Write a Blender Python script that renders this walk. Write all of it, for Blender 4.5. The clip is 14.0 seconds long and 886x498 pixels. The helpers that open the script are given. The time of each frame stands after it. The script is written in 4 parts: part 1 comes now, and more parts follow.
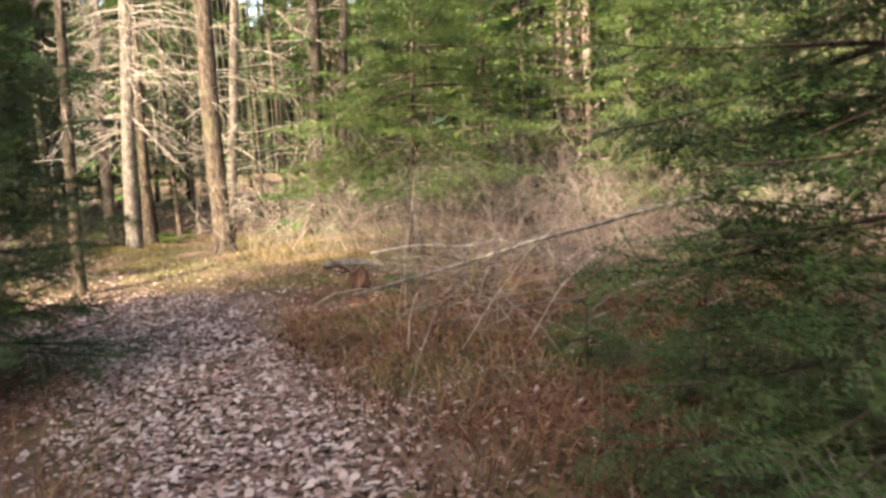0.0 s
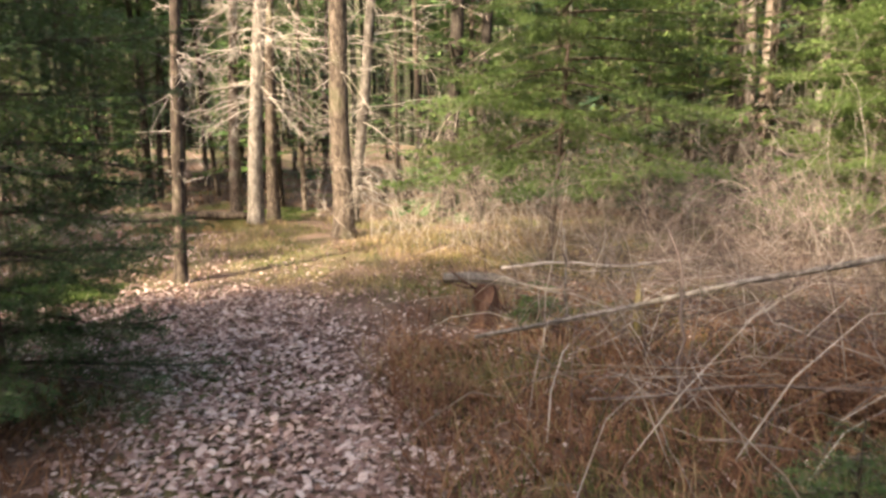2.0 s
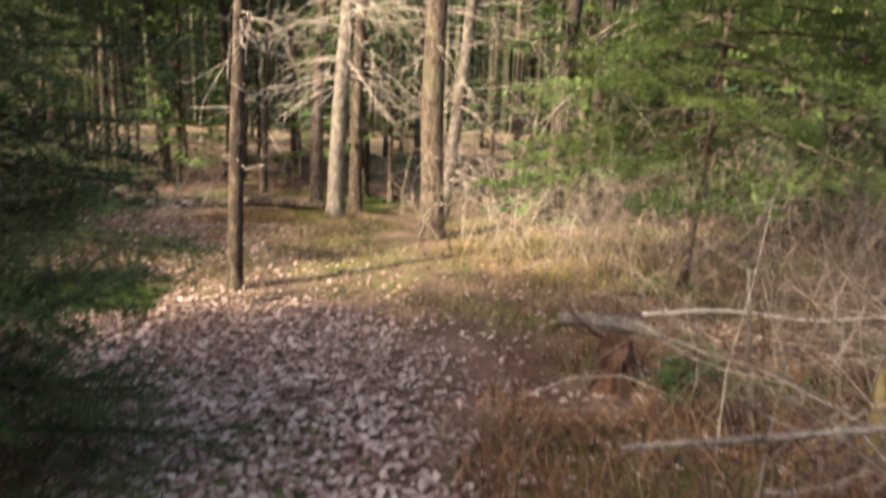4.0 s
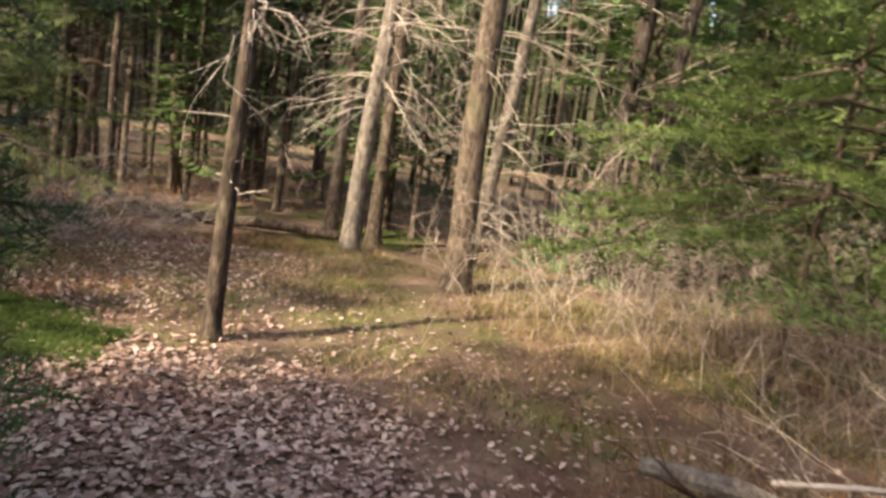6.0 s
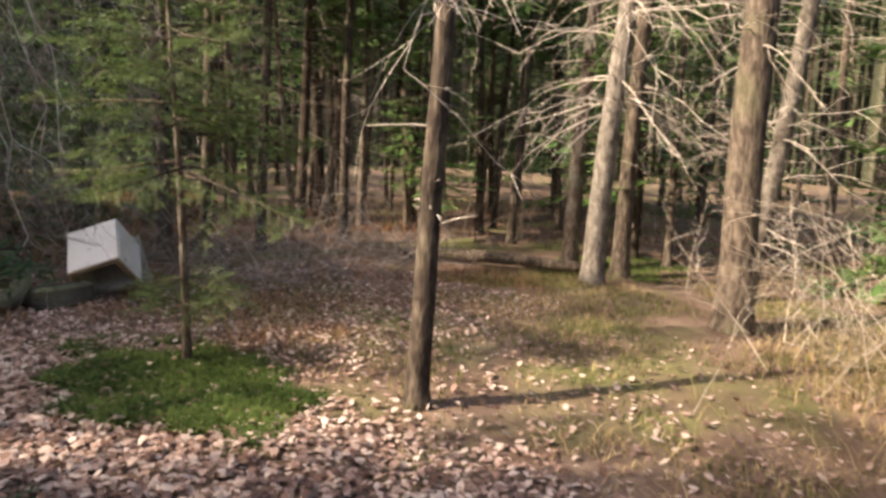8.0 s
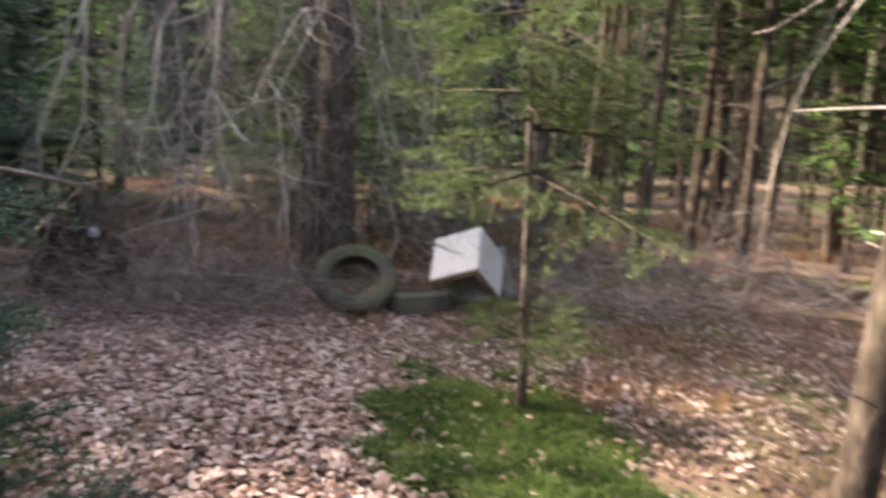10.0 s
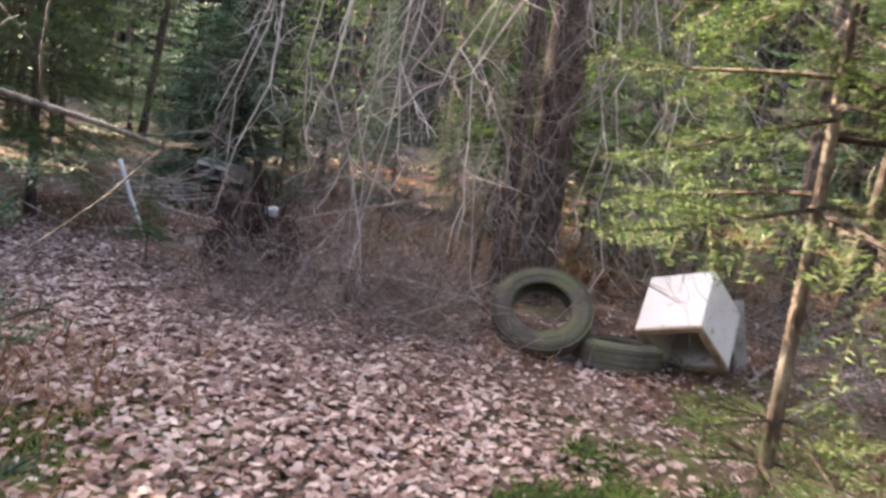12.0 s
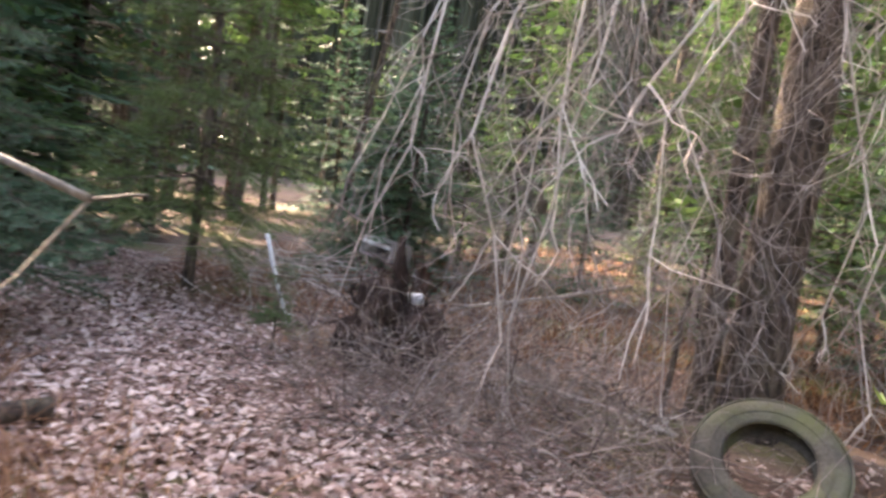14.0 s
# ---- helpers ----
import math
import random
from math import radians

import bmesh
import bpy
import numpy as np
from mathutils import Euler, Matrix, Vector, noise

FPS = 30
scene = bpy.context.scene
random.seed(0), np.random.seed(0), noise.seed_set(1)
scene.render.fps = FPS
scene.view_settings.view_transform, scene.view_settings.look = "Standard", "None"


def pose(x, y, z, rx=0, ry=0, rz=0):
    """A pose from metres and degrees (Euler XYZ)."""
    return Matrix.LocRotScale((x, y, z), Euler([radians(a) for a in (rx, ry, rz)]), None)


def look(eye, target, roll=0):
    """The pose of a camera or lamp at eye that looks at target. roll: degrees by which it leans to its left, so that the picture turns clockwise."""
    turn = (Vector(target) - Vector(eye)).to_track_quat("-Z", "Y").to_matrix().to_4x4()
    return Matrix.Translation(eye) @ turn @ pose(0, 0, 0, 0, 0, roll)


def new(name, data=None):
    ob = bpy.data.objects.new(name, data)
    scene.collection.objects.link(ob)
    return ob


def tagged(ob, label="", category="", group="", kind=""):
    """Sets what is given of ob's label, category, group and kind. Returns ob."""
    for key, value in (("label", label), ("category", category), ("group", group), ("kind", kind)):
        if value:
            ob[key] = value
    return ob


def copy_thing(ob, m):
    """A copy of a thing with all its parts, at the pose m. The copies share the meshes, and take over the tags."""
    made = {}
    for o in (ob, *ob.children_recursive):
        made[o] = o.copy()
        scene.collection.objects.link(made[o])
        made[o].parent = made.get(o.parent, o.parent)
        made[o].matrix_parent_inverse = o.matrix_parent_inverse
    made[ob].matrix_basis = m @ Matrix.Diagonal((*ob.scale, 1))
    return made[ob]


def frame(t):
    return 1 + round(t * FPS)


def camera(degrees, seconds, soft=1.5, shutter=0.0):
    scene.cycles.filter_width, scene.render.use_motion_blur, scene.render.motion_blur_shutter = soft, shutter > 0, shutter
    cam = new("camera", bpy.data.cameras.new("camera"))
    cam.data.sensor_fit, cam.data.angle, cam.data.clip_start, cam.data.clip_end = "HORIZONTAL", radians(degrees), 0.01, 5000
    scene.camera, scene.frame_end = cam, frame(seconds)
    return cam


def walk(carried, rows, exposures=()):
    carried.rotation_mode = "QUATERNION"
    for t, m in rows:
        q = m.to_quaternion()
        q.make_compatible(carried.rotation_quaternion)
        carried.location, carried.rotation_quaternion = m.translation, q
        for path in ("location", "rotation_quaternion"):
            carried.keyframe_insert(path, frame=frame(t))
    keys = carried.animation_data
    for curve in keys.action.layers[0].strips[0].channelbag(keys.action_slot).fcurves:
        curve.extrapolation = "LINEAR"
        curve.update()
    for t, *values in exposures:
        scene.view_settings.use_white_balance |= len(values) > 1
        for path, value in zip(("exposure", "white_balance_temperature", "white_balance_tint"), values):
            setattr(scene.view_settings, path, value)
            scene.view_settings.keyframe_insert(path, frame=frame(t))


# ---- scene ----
cam = camera(65.0, 14.0, soft=2.9, shutter=0.5)
PATH = [
    (0, (0.0, -0.015, 1.479), (-0.008, 1.965, 1.193), -3.0),
    (0.5, (-0.055, 0.348, 1.471), (-0.073, 2.324, 1.161), -1.9),
    (1, (-0.179, 0.729, 1.578), (-0.285, 2.698, 1.244), 0.1),
    (1.5, (-0.152, 1.109, 1.565), (-0.428, 3.058, 1.214), 0.1),
    (2, (-0.159, 1.419, 1.589), (-0.542, 3.351, 1.245), -0.5),
    (2.4, (-0.309, 1.674, 1.605), (-0.517, 3.639, 1.296), 2.0),
    (2.5, (-0.376, 1.751, 1.604), (-0.577, 3.719, 1.316), 3.1),
    (3, (-0.526, 2.113, 1.567), (-0.838, 4.065, 1.262), 4.4),
    (3.1, (-0.575, 2.194, 1.537), (-0.966, 4.121, 1.174), 5.0),
    (3.5, (-0.521, 2.539, 1.57), (-1.163, 4.366, 1.069), 1.6),
    (4, (-0.629, 2.823, 1.568), (-1.251, 4.685, 1.188), 1.6),
    (4.2, (-0.708, 2.964, 1.602), (-1.31, 4.848, 1.302), 2.1),
    (6.3, (-1.254, 4.159, 1.59), (-1.999, 5.99, 1.283), 9.8),
    (6.5, (-1.317, 4.303, 1.542), (-2.18, 6.083, 1.242), 9.6),
    (7, (-1.391, 4.581, 1.561), (-2.506, 6.219, 1.293), 7.3),
    (7.2, (-1.454, 4.677, 1.515), (-2.606, 6.277, 1.181), 5.4),
    (9.3, (-2.236, 5.611, 1.409), (-3.769, 6.879, 1.201), 2.6),
    (9.5, (-2.35, 5.659, 1.413), (-3.977, 6.78, 1.096), 3.1),
    (10, (-2.567, 5.84, 1.383), (-4.45, 6.451, 1.093), 2.9),
    (10.5, (-2.804, 5.956, 1.361), (-4.743, 6.344, 1.06), 4.8),
    (11, (-3.12, 5.985, 1.386), (-5.042, 6.449, 1.082), 6.8),
    (11.5, (-3.381, 6.106, 1.333), (-5.341, 6.263, 0.966), 7.5),
    (12, (-3.617, 6.196, 1.322), (-5.591, 6.195, 1.0), 9.0),
    (12.4, (-3.856, 6.2, 1.346), (-5.83, 6.088, 1.045), 8.8),
    (12.5, (-3.911, 6.164, 1.369), (-5.887, 5.994, 1.108), 9.2),
    (13, (-4.191, 6.228, 1.337), (-6.136, 5.814, 1.124), 9.7),
    (13.5, (-4.475, 6.308, 1.321), (-6.343, 5.625, 1.113), 8.4),
    (14, (-4.75, 6.283, 1.277), (-6.652, 5.69, 1.101), 9.5),
]
walk(cam, [(t, look(eye, target, roll)) for t, eye, target, roll in PATH],
     [(0, 2.3, 7800, 13), (2.5, 2.12, 7800, 14), (7.2, 1.6, 7800, 15), (9.3, 2.15, 7050, 16), (11.5, 2.75, 7250, 20), (14, 3.5, 7700, 21)])


# ---- light ----
SUN_YAW, SUN_UP = 150.0, 34.0
world = bpy.data.worlds.new("world")
scene.world = world
world.use_nodes = True
wn = world.node_tree.nodes
sky = wn.new("ShaderNodeTexSky")
sky.sky_type, sky.sun_disc = "NISHITA", False
sky.sun_elevation, sky.sun_rotation = radians(SUN_UP), radians(-SUN_YAW)
sky.air_density, sky.dust_density, sky.ozone_density = 1.0, 4.0, 1.0
wn["Background"].inputs["Strength"].default_value = 0.15
world.node_tree.links.new(sky.outputs[0], wn["Background"].inputs["Color"])
sun = new("sun", bpy.data.lights.new("sun", "SUN"))
sun.data.energy, sun.data.angle, sun.data.color = 3.8, radians(0.6), (1.0, 0.9, 0.74)
sy, su = radians(SUN_YAW), radians(SUN_UP)
TO_SUN = Vector((-math.sin(sy) * math.cos(su), math.cos(sy) * math.cos(su), math.sin(su)))
sun.matrix_world = look(TO_SUN * 60, (0, 0, 0))


# ---- materials ----
def material(name, stops, scale=4.0, rough=0.85, bump=0.3, fine=60.0, stretch=(1, 1, 1), island=0.0, each=0.0, specular=0.25,
             translucent=0.0, patch=None, metallic=0.0, object_space=True):
    """Colour ramp over noise at two scales, with bump; island and each vary the brightness by piece and by object."""
    m = bpy.data.materials.new(name)
    m.use_nodes = True
    n, link = m.node_tree.nodes, m.node_tree.links.new
    b = n["Principled BSDF"]
    b.inputs["Roughness"].default_value = rough
    b.inputs["Specular IOR Level"].default_value = specular
    b.inputs["Metallic"].default_value = metallic
    co = n.new("ShaderNodeTexCoord")
    mp = n.new("ShaderNodeMapping")
    mp.inputs["Scale"].default_value = stretch
    link(co.outputs["Object" if object_space else "Generated"], mp.inputs[0])
    big, small = n.new("ShaderNodeTexNoise"), n.new("ShaderNodeTexNoise")
    for node, sc, de in ((big, scale, 5), (small, fine, 3)):
        node.inputs["Scale"].default_value, node.inputs["Detail"].default_value = sc, de
        link(mp.outputs[0], node.inputs["Vector"])
    mix = n.new("ShaderNodeMix")
    mix.inputs[0].default_value = 0.35
    link(big.outputs[0], mix.inputs[2])
    link(small.outputs[0], mix.inputs[3])
    level = mix.outputs[0]
    for amount, node, out in ((island, "ShaderNodeNewGeometry", "Random Per Island"), (each, "ShaderNodeObjectInfo", "Random")):
        if amount:
            src = n.new(node)
            ma = n.new("ShaderNodeMath")
            ma.operation = "MULTIPLY_ADD"
            link(src.outputs[out], ma.inputs[0])
            ma.inputs[1].default_value = amount
            sub = n.new("ShaderNodeMath")
            sub.operation = "SUBTRACT"
            link(level, sub.inputs[0])
            sub.inputs[1].default_value = amount / 2
            link(sub.outputs[0], ma.inputs[2])
            level = ma.outputs[0]
    ramp = n.new("ShaderNodeValToRGB")
    el = ramp.color_ramp.elements
    while len(el) < len(stops):
        el.new(0.5)
    for e, (p, c) in zip(el, stops):
        e.position, e.color = p, (*c, 1)
    link(level, ramp.inputs[0])
    colour = ramp.outputs[0]
    if patch:
        pc, ps, plo, phi = patch
        pn = n.new("ShaderNodeTexNoise")
        pn.inputs["Scale"].default_value, pn.inputs["Detail"].default_value = ps, 6
        link(co.outputs["Object"], pn.inputs["Vector"])
        mr = n.new("ShaderNodeMapRange")
        mr.inputs[1].default_value, mr.inputs[2].default_value = plo, phi
        link(pn.outputs[0], mr.inputs[0])
        mc = n.new("ShaderNodeMix")
        mc.data_type = "RGBA"
        link(mr.outputs[0], mc.inputs[0])
        link(colour, mc.inputs[6])
        mc.inputs[7].default_value = (*pc, 1)
        colour = mc.outputs[2]
    link(colour, b.inputs["Base Color"])
    if bump:
        bn = n.new("ShaderNodeBump")
        bn.inputs["Strength"].default_value, bn.inputs["Distance"].default_value = bump, 0.02
        link(mix.outputs[0], bn.inputs["Height"])
        link(bn.outputs[0], b.inputs["Normal"])
    if translucent:
        tr, ms = n.new("ShaderNodeBsdfTranslucent"), n.new("ShaderNodeMixShader")
        link(colour, tr.inputs["Color"])
        ms.inputs[0].default_value = translucent
        link(b.outputs[0], ms.inputs[1])
        link(tr.outputs[0], ms.inputs[2])
        link(ms.outputs[0], n["Material Output"].inputs["Surface"])
    return m


BARK = material("bark", [(0.32, (0.04, 0.029, 0.022)), (0.5, (0.13, 0.1, 0.08)), (0.68, (0.3, 0.25, 0.205))], 22, 0.95, 1.0, 90, (1, 1, 0.35), each=0.12,
                patch=((0.30, 0.31, 0.26), 3.0, 0.52, 0.75))
DARK_BARK = material("dark_bark", [(0.32, (0.022, 0.017, 0.014)), (0.5, (0.07, 0.054, 0.043)), (0.7, (0.17, 0.138, 0.11))], 20, 0.95, 0.9, 40, (1, 1, 0.3), each=0.15,
                     patch=((0.13, 0.13, 0.075), 2.5, 0.55, 0.8))
BLACK_BARK = material("black_bark", [(0.32, (0.014, 0.012, 0.01)), (0.5, (0.038, 0.031, 0.026)), (0.7, (0.09, 0.076, 0.064))], 20, 0.95, 0.9, 40, (1, 1, 0.3))
PALE_BARK = material("pale_bark", [(0.32, (0.06, 0.05, 0.042)), (0.5, (0.175, 0.155, 0.135)), (0.68, (0.35, 0.32, 0.285))], 17, 0.9, 0.9, 80, (1, 1, 0.5), each=0.15)
DEAD_TWIG = material("dead_twig", [(0.25, (0.13, 0.105, 0.085)), (0.5, (0.3, 0.255, 0.215)), (0.75, (0.52, 0.47, 0.41))], 6, 0.9, 0.4, 50, island=0.5)
LICHEN_TWIG = material("lichen_twig", [(0.25, (0.2, 0.17, 0.145)), (0.5, (0.42, 0.37, 0.33)), (0.75, (0.66, 0.61, 0.56))], 5, 0.9, 0.5, 60, island=0.35)
GREY_TWIG = material("grey_twig", [(0.25, (0.1, 0.082, 0.074)), (0.5, (0.235, 0.2, 0.183)), (0.75, (0.42, 0.375, 0.345))], 6, 0.9, 0.4, 50, island=0.5)
BROWN_TWIG = material("brown_twig", [(0.25, (0.07, 0.05, 0.043)), (0.5, (0.17, 0.128, 0.11)), (0.75, (0.33, 0.27, 0.235))], 6, 0.9, 0.4, 50, island=0.5)
NEEDLE = material("needle", [(0.2, (0.035, 0.075, 0.024)), (0.5, (0.08, 0.155, 0.048)), (0.8, (0.15, 0.23, 0.075))], 1.6, 0.55, 0, 30, island=0.35, each=0.12, translucent=0.25)
# darker copy of the needles: shade on two near firs, put into the colour
NEEDLE_SHADED = material("needle_shaded", [(0.2, (0.022, 0.05, 0.017)), (0.5, (0.052, 0.105, 0.034)), (0.8, (0.11, 0.175, 0.055))], 1.6, 0.55, 0, 30, island=0.35, each=0.12, translucent=0.2)
# lighter, yellower copy of the needles: light on brighter firs, put into the colour
NEEDLE_LIT = material("needle_lit", [(0.2, (0.048, 0.085, 0.028)), (0.5, (0.1, 0.158, 0.048)), (0.8, (0.175, 0.24, 0.08))], 1.6, 0.55, 0, 30, island=0.35, translucent=0.35)
NEEDLE_BLUE = material("needle_blue", [(0.2, (0.035, 0.08, 0.046)), (0.5, (0.075, 0.15, 0.085)), (0.8, (0.14, 0.225, 0.135))], 1.6, 0.55, 0, 30, island=0.35, each=0.12, translucent=0.25)
LEAF = material("dead_leaf", [(0.15, (0.14, 0.075, 0.057)), (0.4, (0.29, 0.188, 0.16)), (0.6, (0.45, 0.325, 0.285)), (0.85, (0.62, 0.51, 0.46))], 3, 0.7, 0.2, 90, island=0.75, specular=0.35, translucent=0.15)
LEAF_ONE = material("dead_leaf_loose", [(0.15, (0.14, 0.075, 0.057)), (0.4, (0.29, 0.188, 0.16)), (0.6, (0.45, 0.325, 0.285)), (0.85, (0.62, 0.51, 0.46))], 3, 0.7, 0.2, 90, each=0.75, specular=0.35, translucent=0.15)
SOIL = material("forest_soil", [(0.3, (0.055, 0.034, 0.025)), (0.5, (0.14, 0.092, 0.07)), (0.7, (0.25, 0.18, 0.14))], 2.2, 1.0, 1.0, 38,
                patch=((0.115, 0.12, 0.045), 0.7, 0.5, 0.64))
GRASS = material("grass", [(0.2, (0.05, 0.075, 0.018)), (0.5, (0.14, 0.15, 0.045)), (0.8, (0.32, 0.27, 0.12))], 0.8, 0.7, 0, 20, island=0.6, translucent=0.3)
BRACKEN = material("bracken", [(0.2, (0.075, 0.032, 0.018)), (0.5, (0.19, 0.092, 0.05)), (0.8, (0.36, 0.21, 0.12))], 0.9, 0.85, 0, 20, island=0.6, translucent=0.2)
STRAW = material("straw", [(0.2, (0.2, 0.14, 0.07)), (0.5, (0.36, 0.27, 0.14)), (0.8, (0.56, 0.45, 0.27))], 0.8, 0.8, 0, 20, island=0.5, translucent=0.3)
MOSS = material("moss", [(0.2, (0.025, 0.05, 0.012)), (0.5, (0.065, 0.115, 0.024)), (0.8, (0.16, 0.21, 0.06))], 2.0, 0.85, 0, 30, island=0.5, translucent=0.25)
RUBBER = material("tyre_rubber", [(0.3, (0.05, 0.045, 0.038)), (0.5, (0.105, 0.096, 0.08)), (0.7, (0.18, 0.166, 0.138))], 5, 0.95, 0.5, 60, specular=0.08,
                  patch=((0.13, 0.14, 0.07), 3.5, 0.48, 0.7))
ENAMEL = material("white_enamel", [(0.3, (0.62, 0.6, 0.55)), (0.5, (0.8, 0.79, 0.76)), (0.7, (0.86, 0.86, 0.84))], 3, 0.35, 0.05, 40, specular=0.5,
                  patch=((0.42, 0.36, 0.27), 9.0, 0.64, 0.72))
LINER = material("grey_liner", [(0.3, (0.06, 0.06, 0.055)), (0.6, (0.16, 0.155, 0.14))], 6, 0.6, 0.1, 40)
GASKET = material("stained_gasket", [(0.3, (0.25, 0.18, 0.11)), (0.6, (0.5, 0.41, 0.29))], 8, 0.7, 0.2, 40)
TIN = material("dull_tin", [(0.3, (0.22, 0.23, 0.23)), (0.6, (0.5, 0.5, 0.49))], 7, 0.5, 0.2, 50, metallic=0.6)
PEAT = material("root_peat", [(0.3, (0.012, 0.008, 0.007)), (0.5, (0.04, 0.026, 0.021)), (0.7, (0.09, 0.06, 0.048))], 6, 1.0, 1.0, 35)
ROTTEN = material("rotten_wood", [(0.3, (0.035, 0.017, 0.012)), (0.5, (0.085, 0.046, 0.033)), (0.7, (0.17, 0.1, 0.072))], 7, 0.95, 0.8, 50, (1, 1, 0.3))
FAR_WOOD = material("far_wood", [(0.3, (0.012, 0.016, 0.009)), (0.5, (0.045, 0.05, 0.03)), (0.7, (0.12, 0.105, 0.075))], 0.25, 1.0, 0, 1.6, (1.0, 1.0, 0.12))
MOSSY = material("mossy_wood", [(0.3, (0.1, 0.08, 0.035)), (0.5, (0.2, 0.165, 0.075)), (0.7, (0.32, 0.27, 0.14))], 9, 0.95, 0.6, 50)
PAPER = material("white_litter", [(0.3, (0.6, 0.6, 0.6)), (0.6, (0.8, 0.8, 0.8))], 9, 0.6, 0.1, 40)


# ---- building helpers ----
rng = np.random.default_rng(7)


class Soup:
    """Vertices and faces that become one mesh."""

    def __init__(self):
        self.v, self.f, self.count = [], {3: [], 4: []}, 0

    def add(self, verts, faces):
        verts, faces = np.asarray(verts, float), np.asarray(faces, int)
        self.v.append(verts)
        self.f[faces.shape[1]].append(faces + self.count)
        self.count += len(verts)

    def merge(self, other, m=None, shift=None):
        if not other.count:
            return
        base = self.count
        v = np.concatenate(other.v)
        if m is not None:
            v = v @ m.T
        if shift is not None:
            v = v + shift
        self.v.append(v)
        self.count += len(v)
        for k in (3, 4):
            self.f[k] += [a + base for a in other.f[k]]

    def mesh(self, name, mat, smooth=False):
        me = bpy.data.meshes.new(name)
        v = np.concatenate(self.v) if self.v else np.zeros((0, 3))
        tri = np.concatenate(self.f[3]) if self.f[3] else np.zeros((0, 3), int)
        quad = np.concatenate(self.f[4]) if self.f[4] else np.zeros((0, 4), int)
        me.vertices.add(len(v))
        me.vertices.foreach_set("co", v.ravel())
        loops = np.concatenate([tri.ravel(), quad.ravel()])
        me.loops.add(len(loops))
        me.loops.foreach_set("vertex_index", loops)
        starts = np.concatenate([np.arange(len(tri)) * 3, len(tri) * 3 + np.arange(len(quad)) * 4])
        me.polygons.add(len(starts))
        me.polygons.foreach_set("loop_start", starts)
        me.polygons.foreach_set("use_smooth", np.full(len(starts), smooth))
        me.update(calc_edges=True)
        me.validate()
        me.materials.append(mat)
        return me


def part(name, soup, mat, parent=None, label="", smooth=False):
    """Links a soup or a bmesh as one mesh object, under a thing or part if one is given."""
    if isinstance(soup, Soup):
        me = soup.mesh(name, mat, smooth)
    else:
        me = bpy.data.meshes.new(name)
        soup.to_mesh(me)
        soup.free()
        me.materials.append(mat)
        for p in me.polygons:
            p.use_smooth = smooth
    ob = new(name, me)
    ob.parent = parent
    return tagged(ob, label)


def empty(name, label, category, at=(0, 0, 0), group="", kind=""):
    ob = new(name)
    ob.location = at
    ob.empty_display_size = 0.1
    return tagged(ob, label, category, group, kind)


def tube(soup, pts, radii, sides=6, rough=0.0):
    """A tapered tube along a line of points, closed at its ends."""
    pts = np.asarray(pts, float)
    n = len(pts)
    radii = np.broadcast_to(np.asarray(radii, float), (n,))
    tang = np.gradient(pts, axis=0)
    tang /= np.linalg.norm(tang, axis=1, keepdims=True) + 1e-9
    ref = np.where(np.abs(tang[:, 2:3]) > 0.9, np.array([[1.0, 0, 0]]), np.array([[0, 0, 1.0]]))
    u = np.cross(tang, ref)
    u /= np.linalg.norm(u, axis=1, keepdims=True) + 1e-9
    for i in range(1, n):
        if u[i] @ u[i - 1] < 0:
            u[i] = -u[i]
    w = np.cross(tang, u)
    a = np.linspace(0, 2 * np.pi, sides, endpoint=False)
    r = radii[:, None] * (1 + (rng.uniform(-rough, rough, (n, sides)) if rough else 0))
    ring = pts[:, None] + r[..., None] * (np.cos(a)[None, :, None] * u[:, None] + np.sin(a)[None, :, None] * w[:, None])
    i, j = np.meshgrid(np.arange(n - 1), np.arange(sides), indexing="ij")
    k = (j + 1) % sides
    quads = np.stack([i * sides + j, i * sides + k, (i + 1) * sides + k, (i + 1) * sides + j], -1).reshape(-1, 4)
    base = soup.count
    soup.add(ring.reshape(-1, 3), quads)
    fan = [(0, q + 1, q) for q in range(1, sides - 1)]
    fan += [((n - 1) * sides, (n - 1) * sides + q, (n - 1) * sides + q + 1) for q in range(1, sides - 1)]
    soup.f[3].append(np.array(fan) + base)


def unit(v):
    v = np.asarray(v, float)
    return v / (np.linalg.norm(v) + 1e-9)


def crooked(p, way, length, steps, bend=0.15, sag=0.0):
    """A wandering line of points from p."""
    pts, d = [np.asarray(p, float)], unit(way)
    for _ in range(steps):
        d = unit(d + rng.normal(0, bend, 3) + np.array([0, 0, -sag]))
        pts.append(pts[-1] + d * length / steps)
    return np.array(pts)


def twiggy(soup, p, way, length, r, depth, bend=0.2, sag=0.0, forks=3, sides=4, floor=None):
    """A bare branch that forks into finer ones."""
    pts = crooked(p, way, length, 4 if depth else 3, bend, sag)
    if floor is not None:
        pts[:, 2] = np.maximum(pts[:, 2], floor)
    tube(soup, pts, np.linspace(r, max(r * 0.35, 0.0016), len(pts)), sides if depth else 3)
    if depth:
        for _ in range(forks):
            k = rng.integers(1, len(pts))
            d = unit(unit(pts[k] - pts[k - 1]) + rng.normal(0, 0.55, 3))
            twiggy(soup, pts[k], d, length * rng.uniform(0.35, 0.65), r * 0.5, depth - 1, bend, sag, forks, sides, floor)


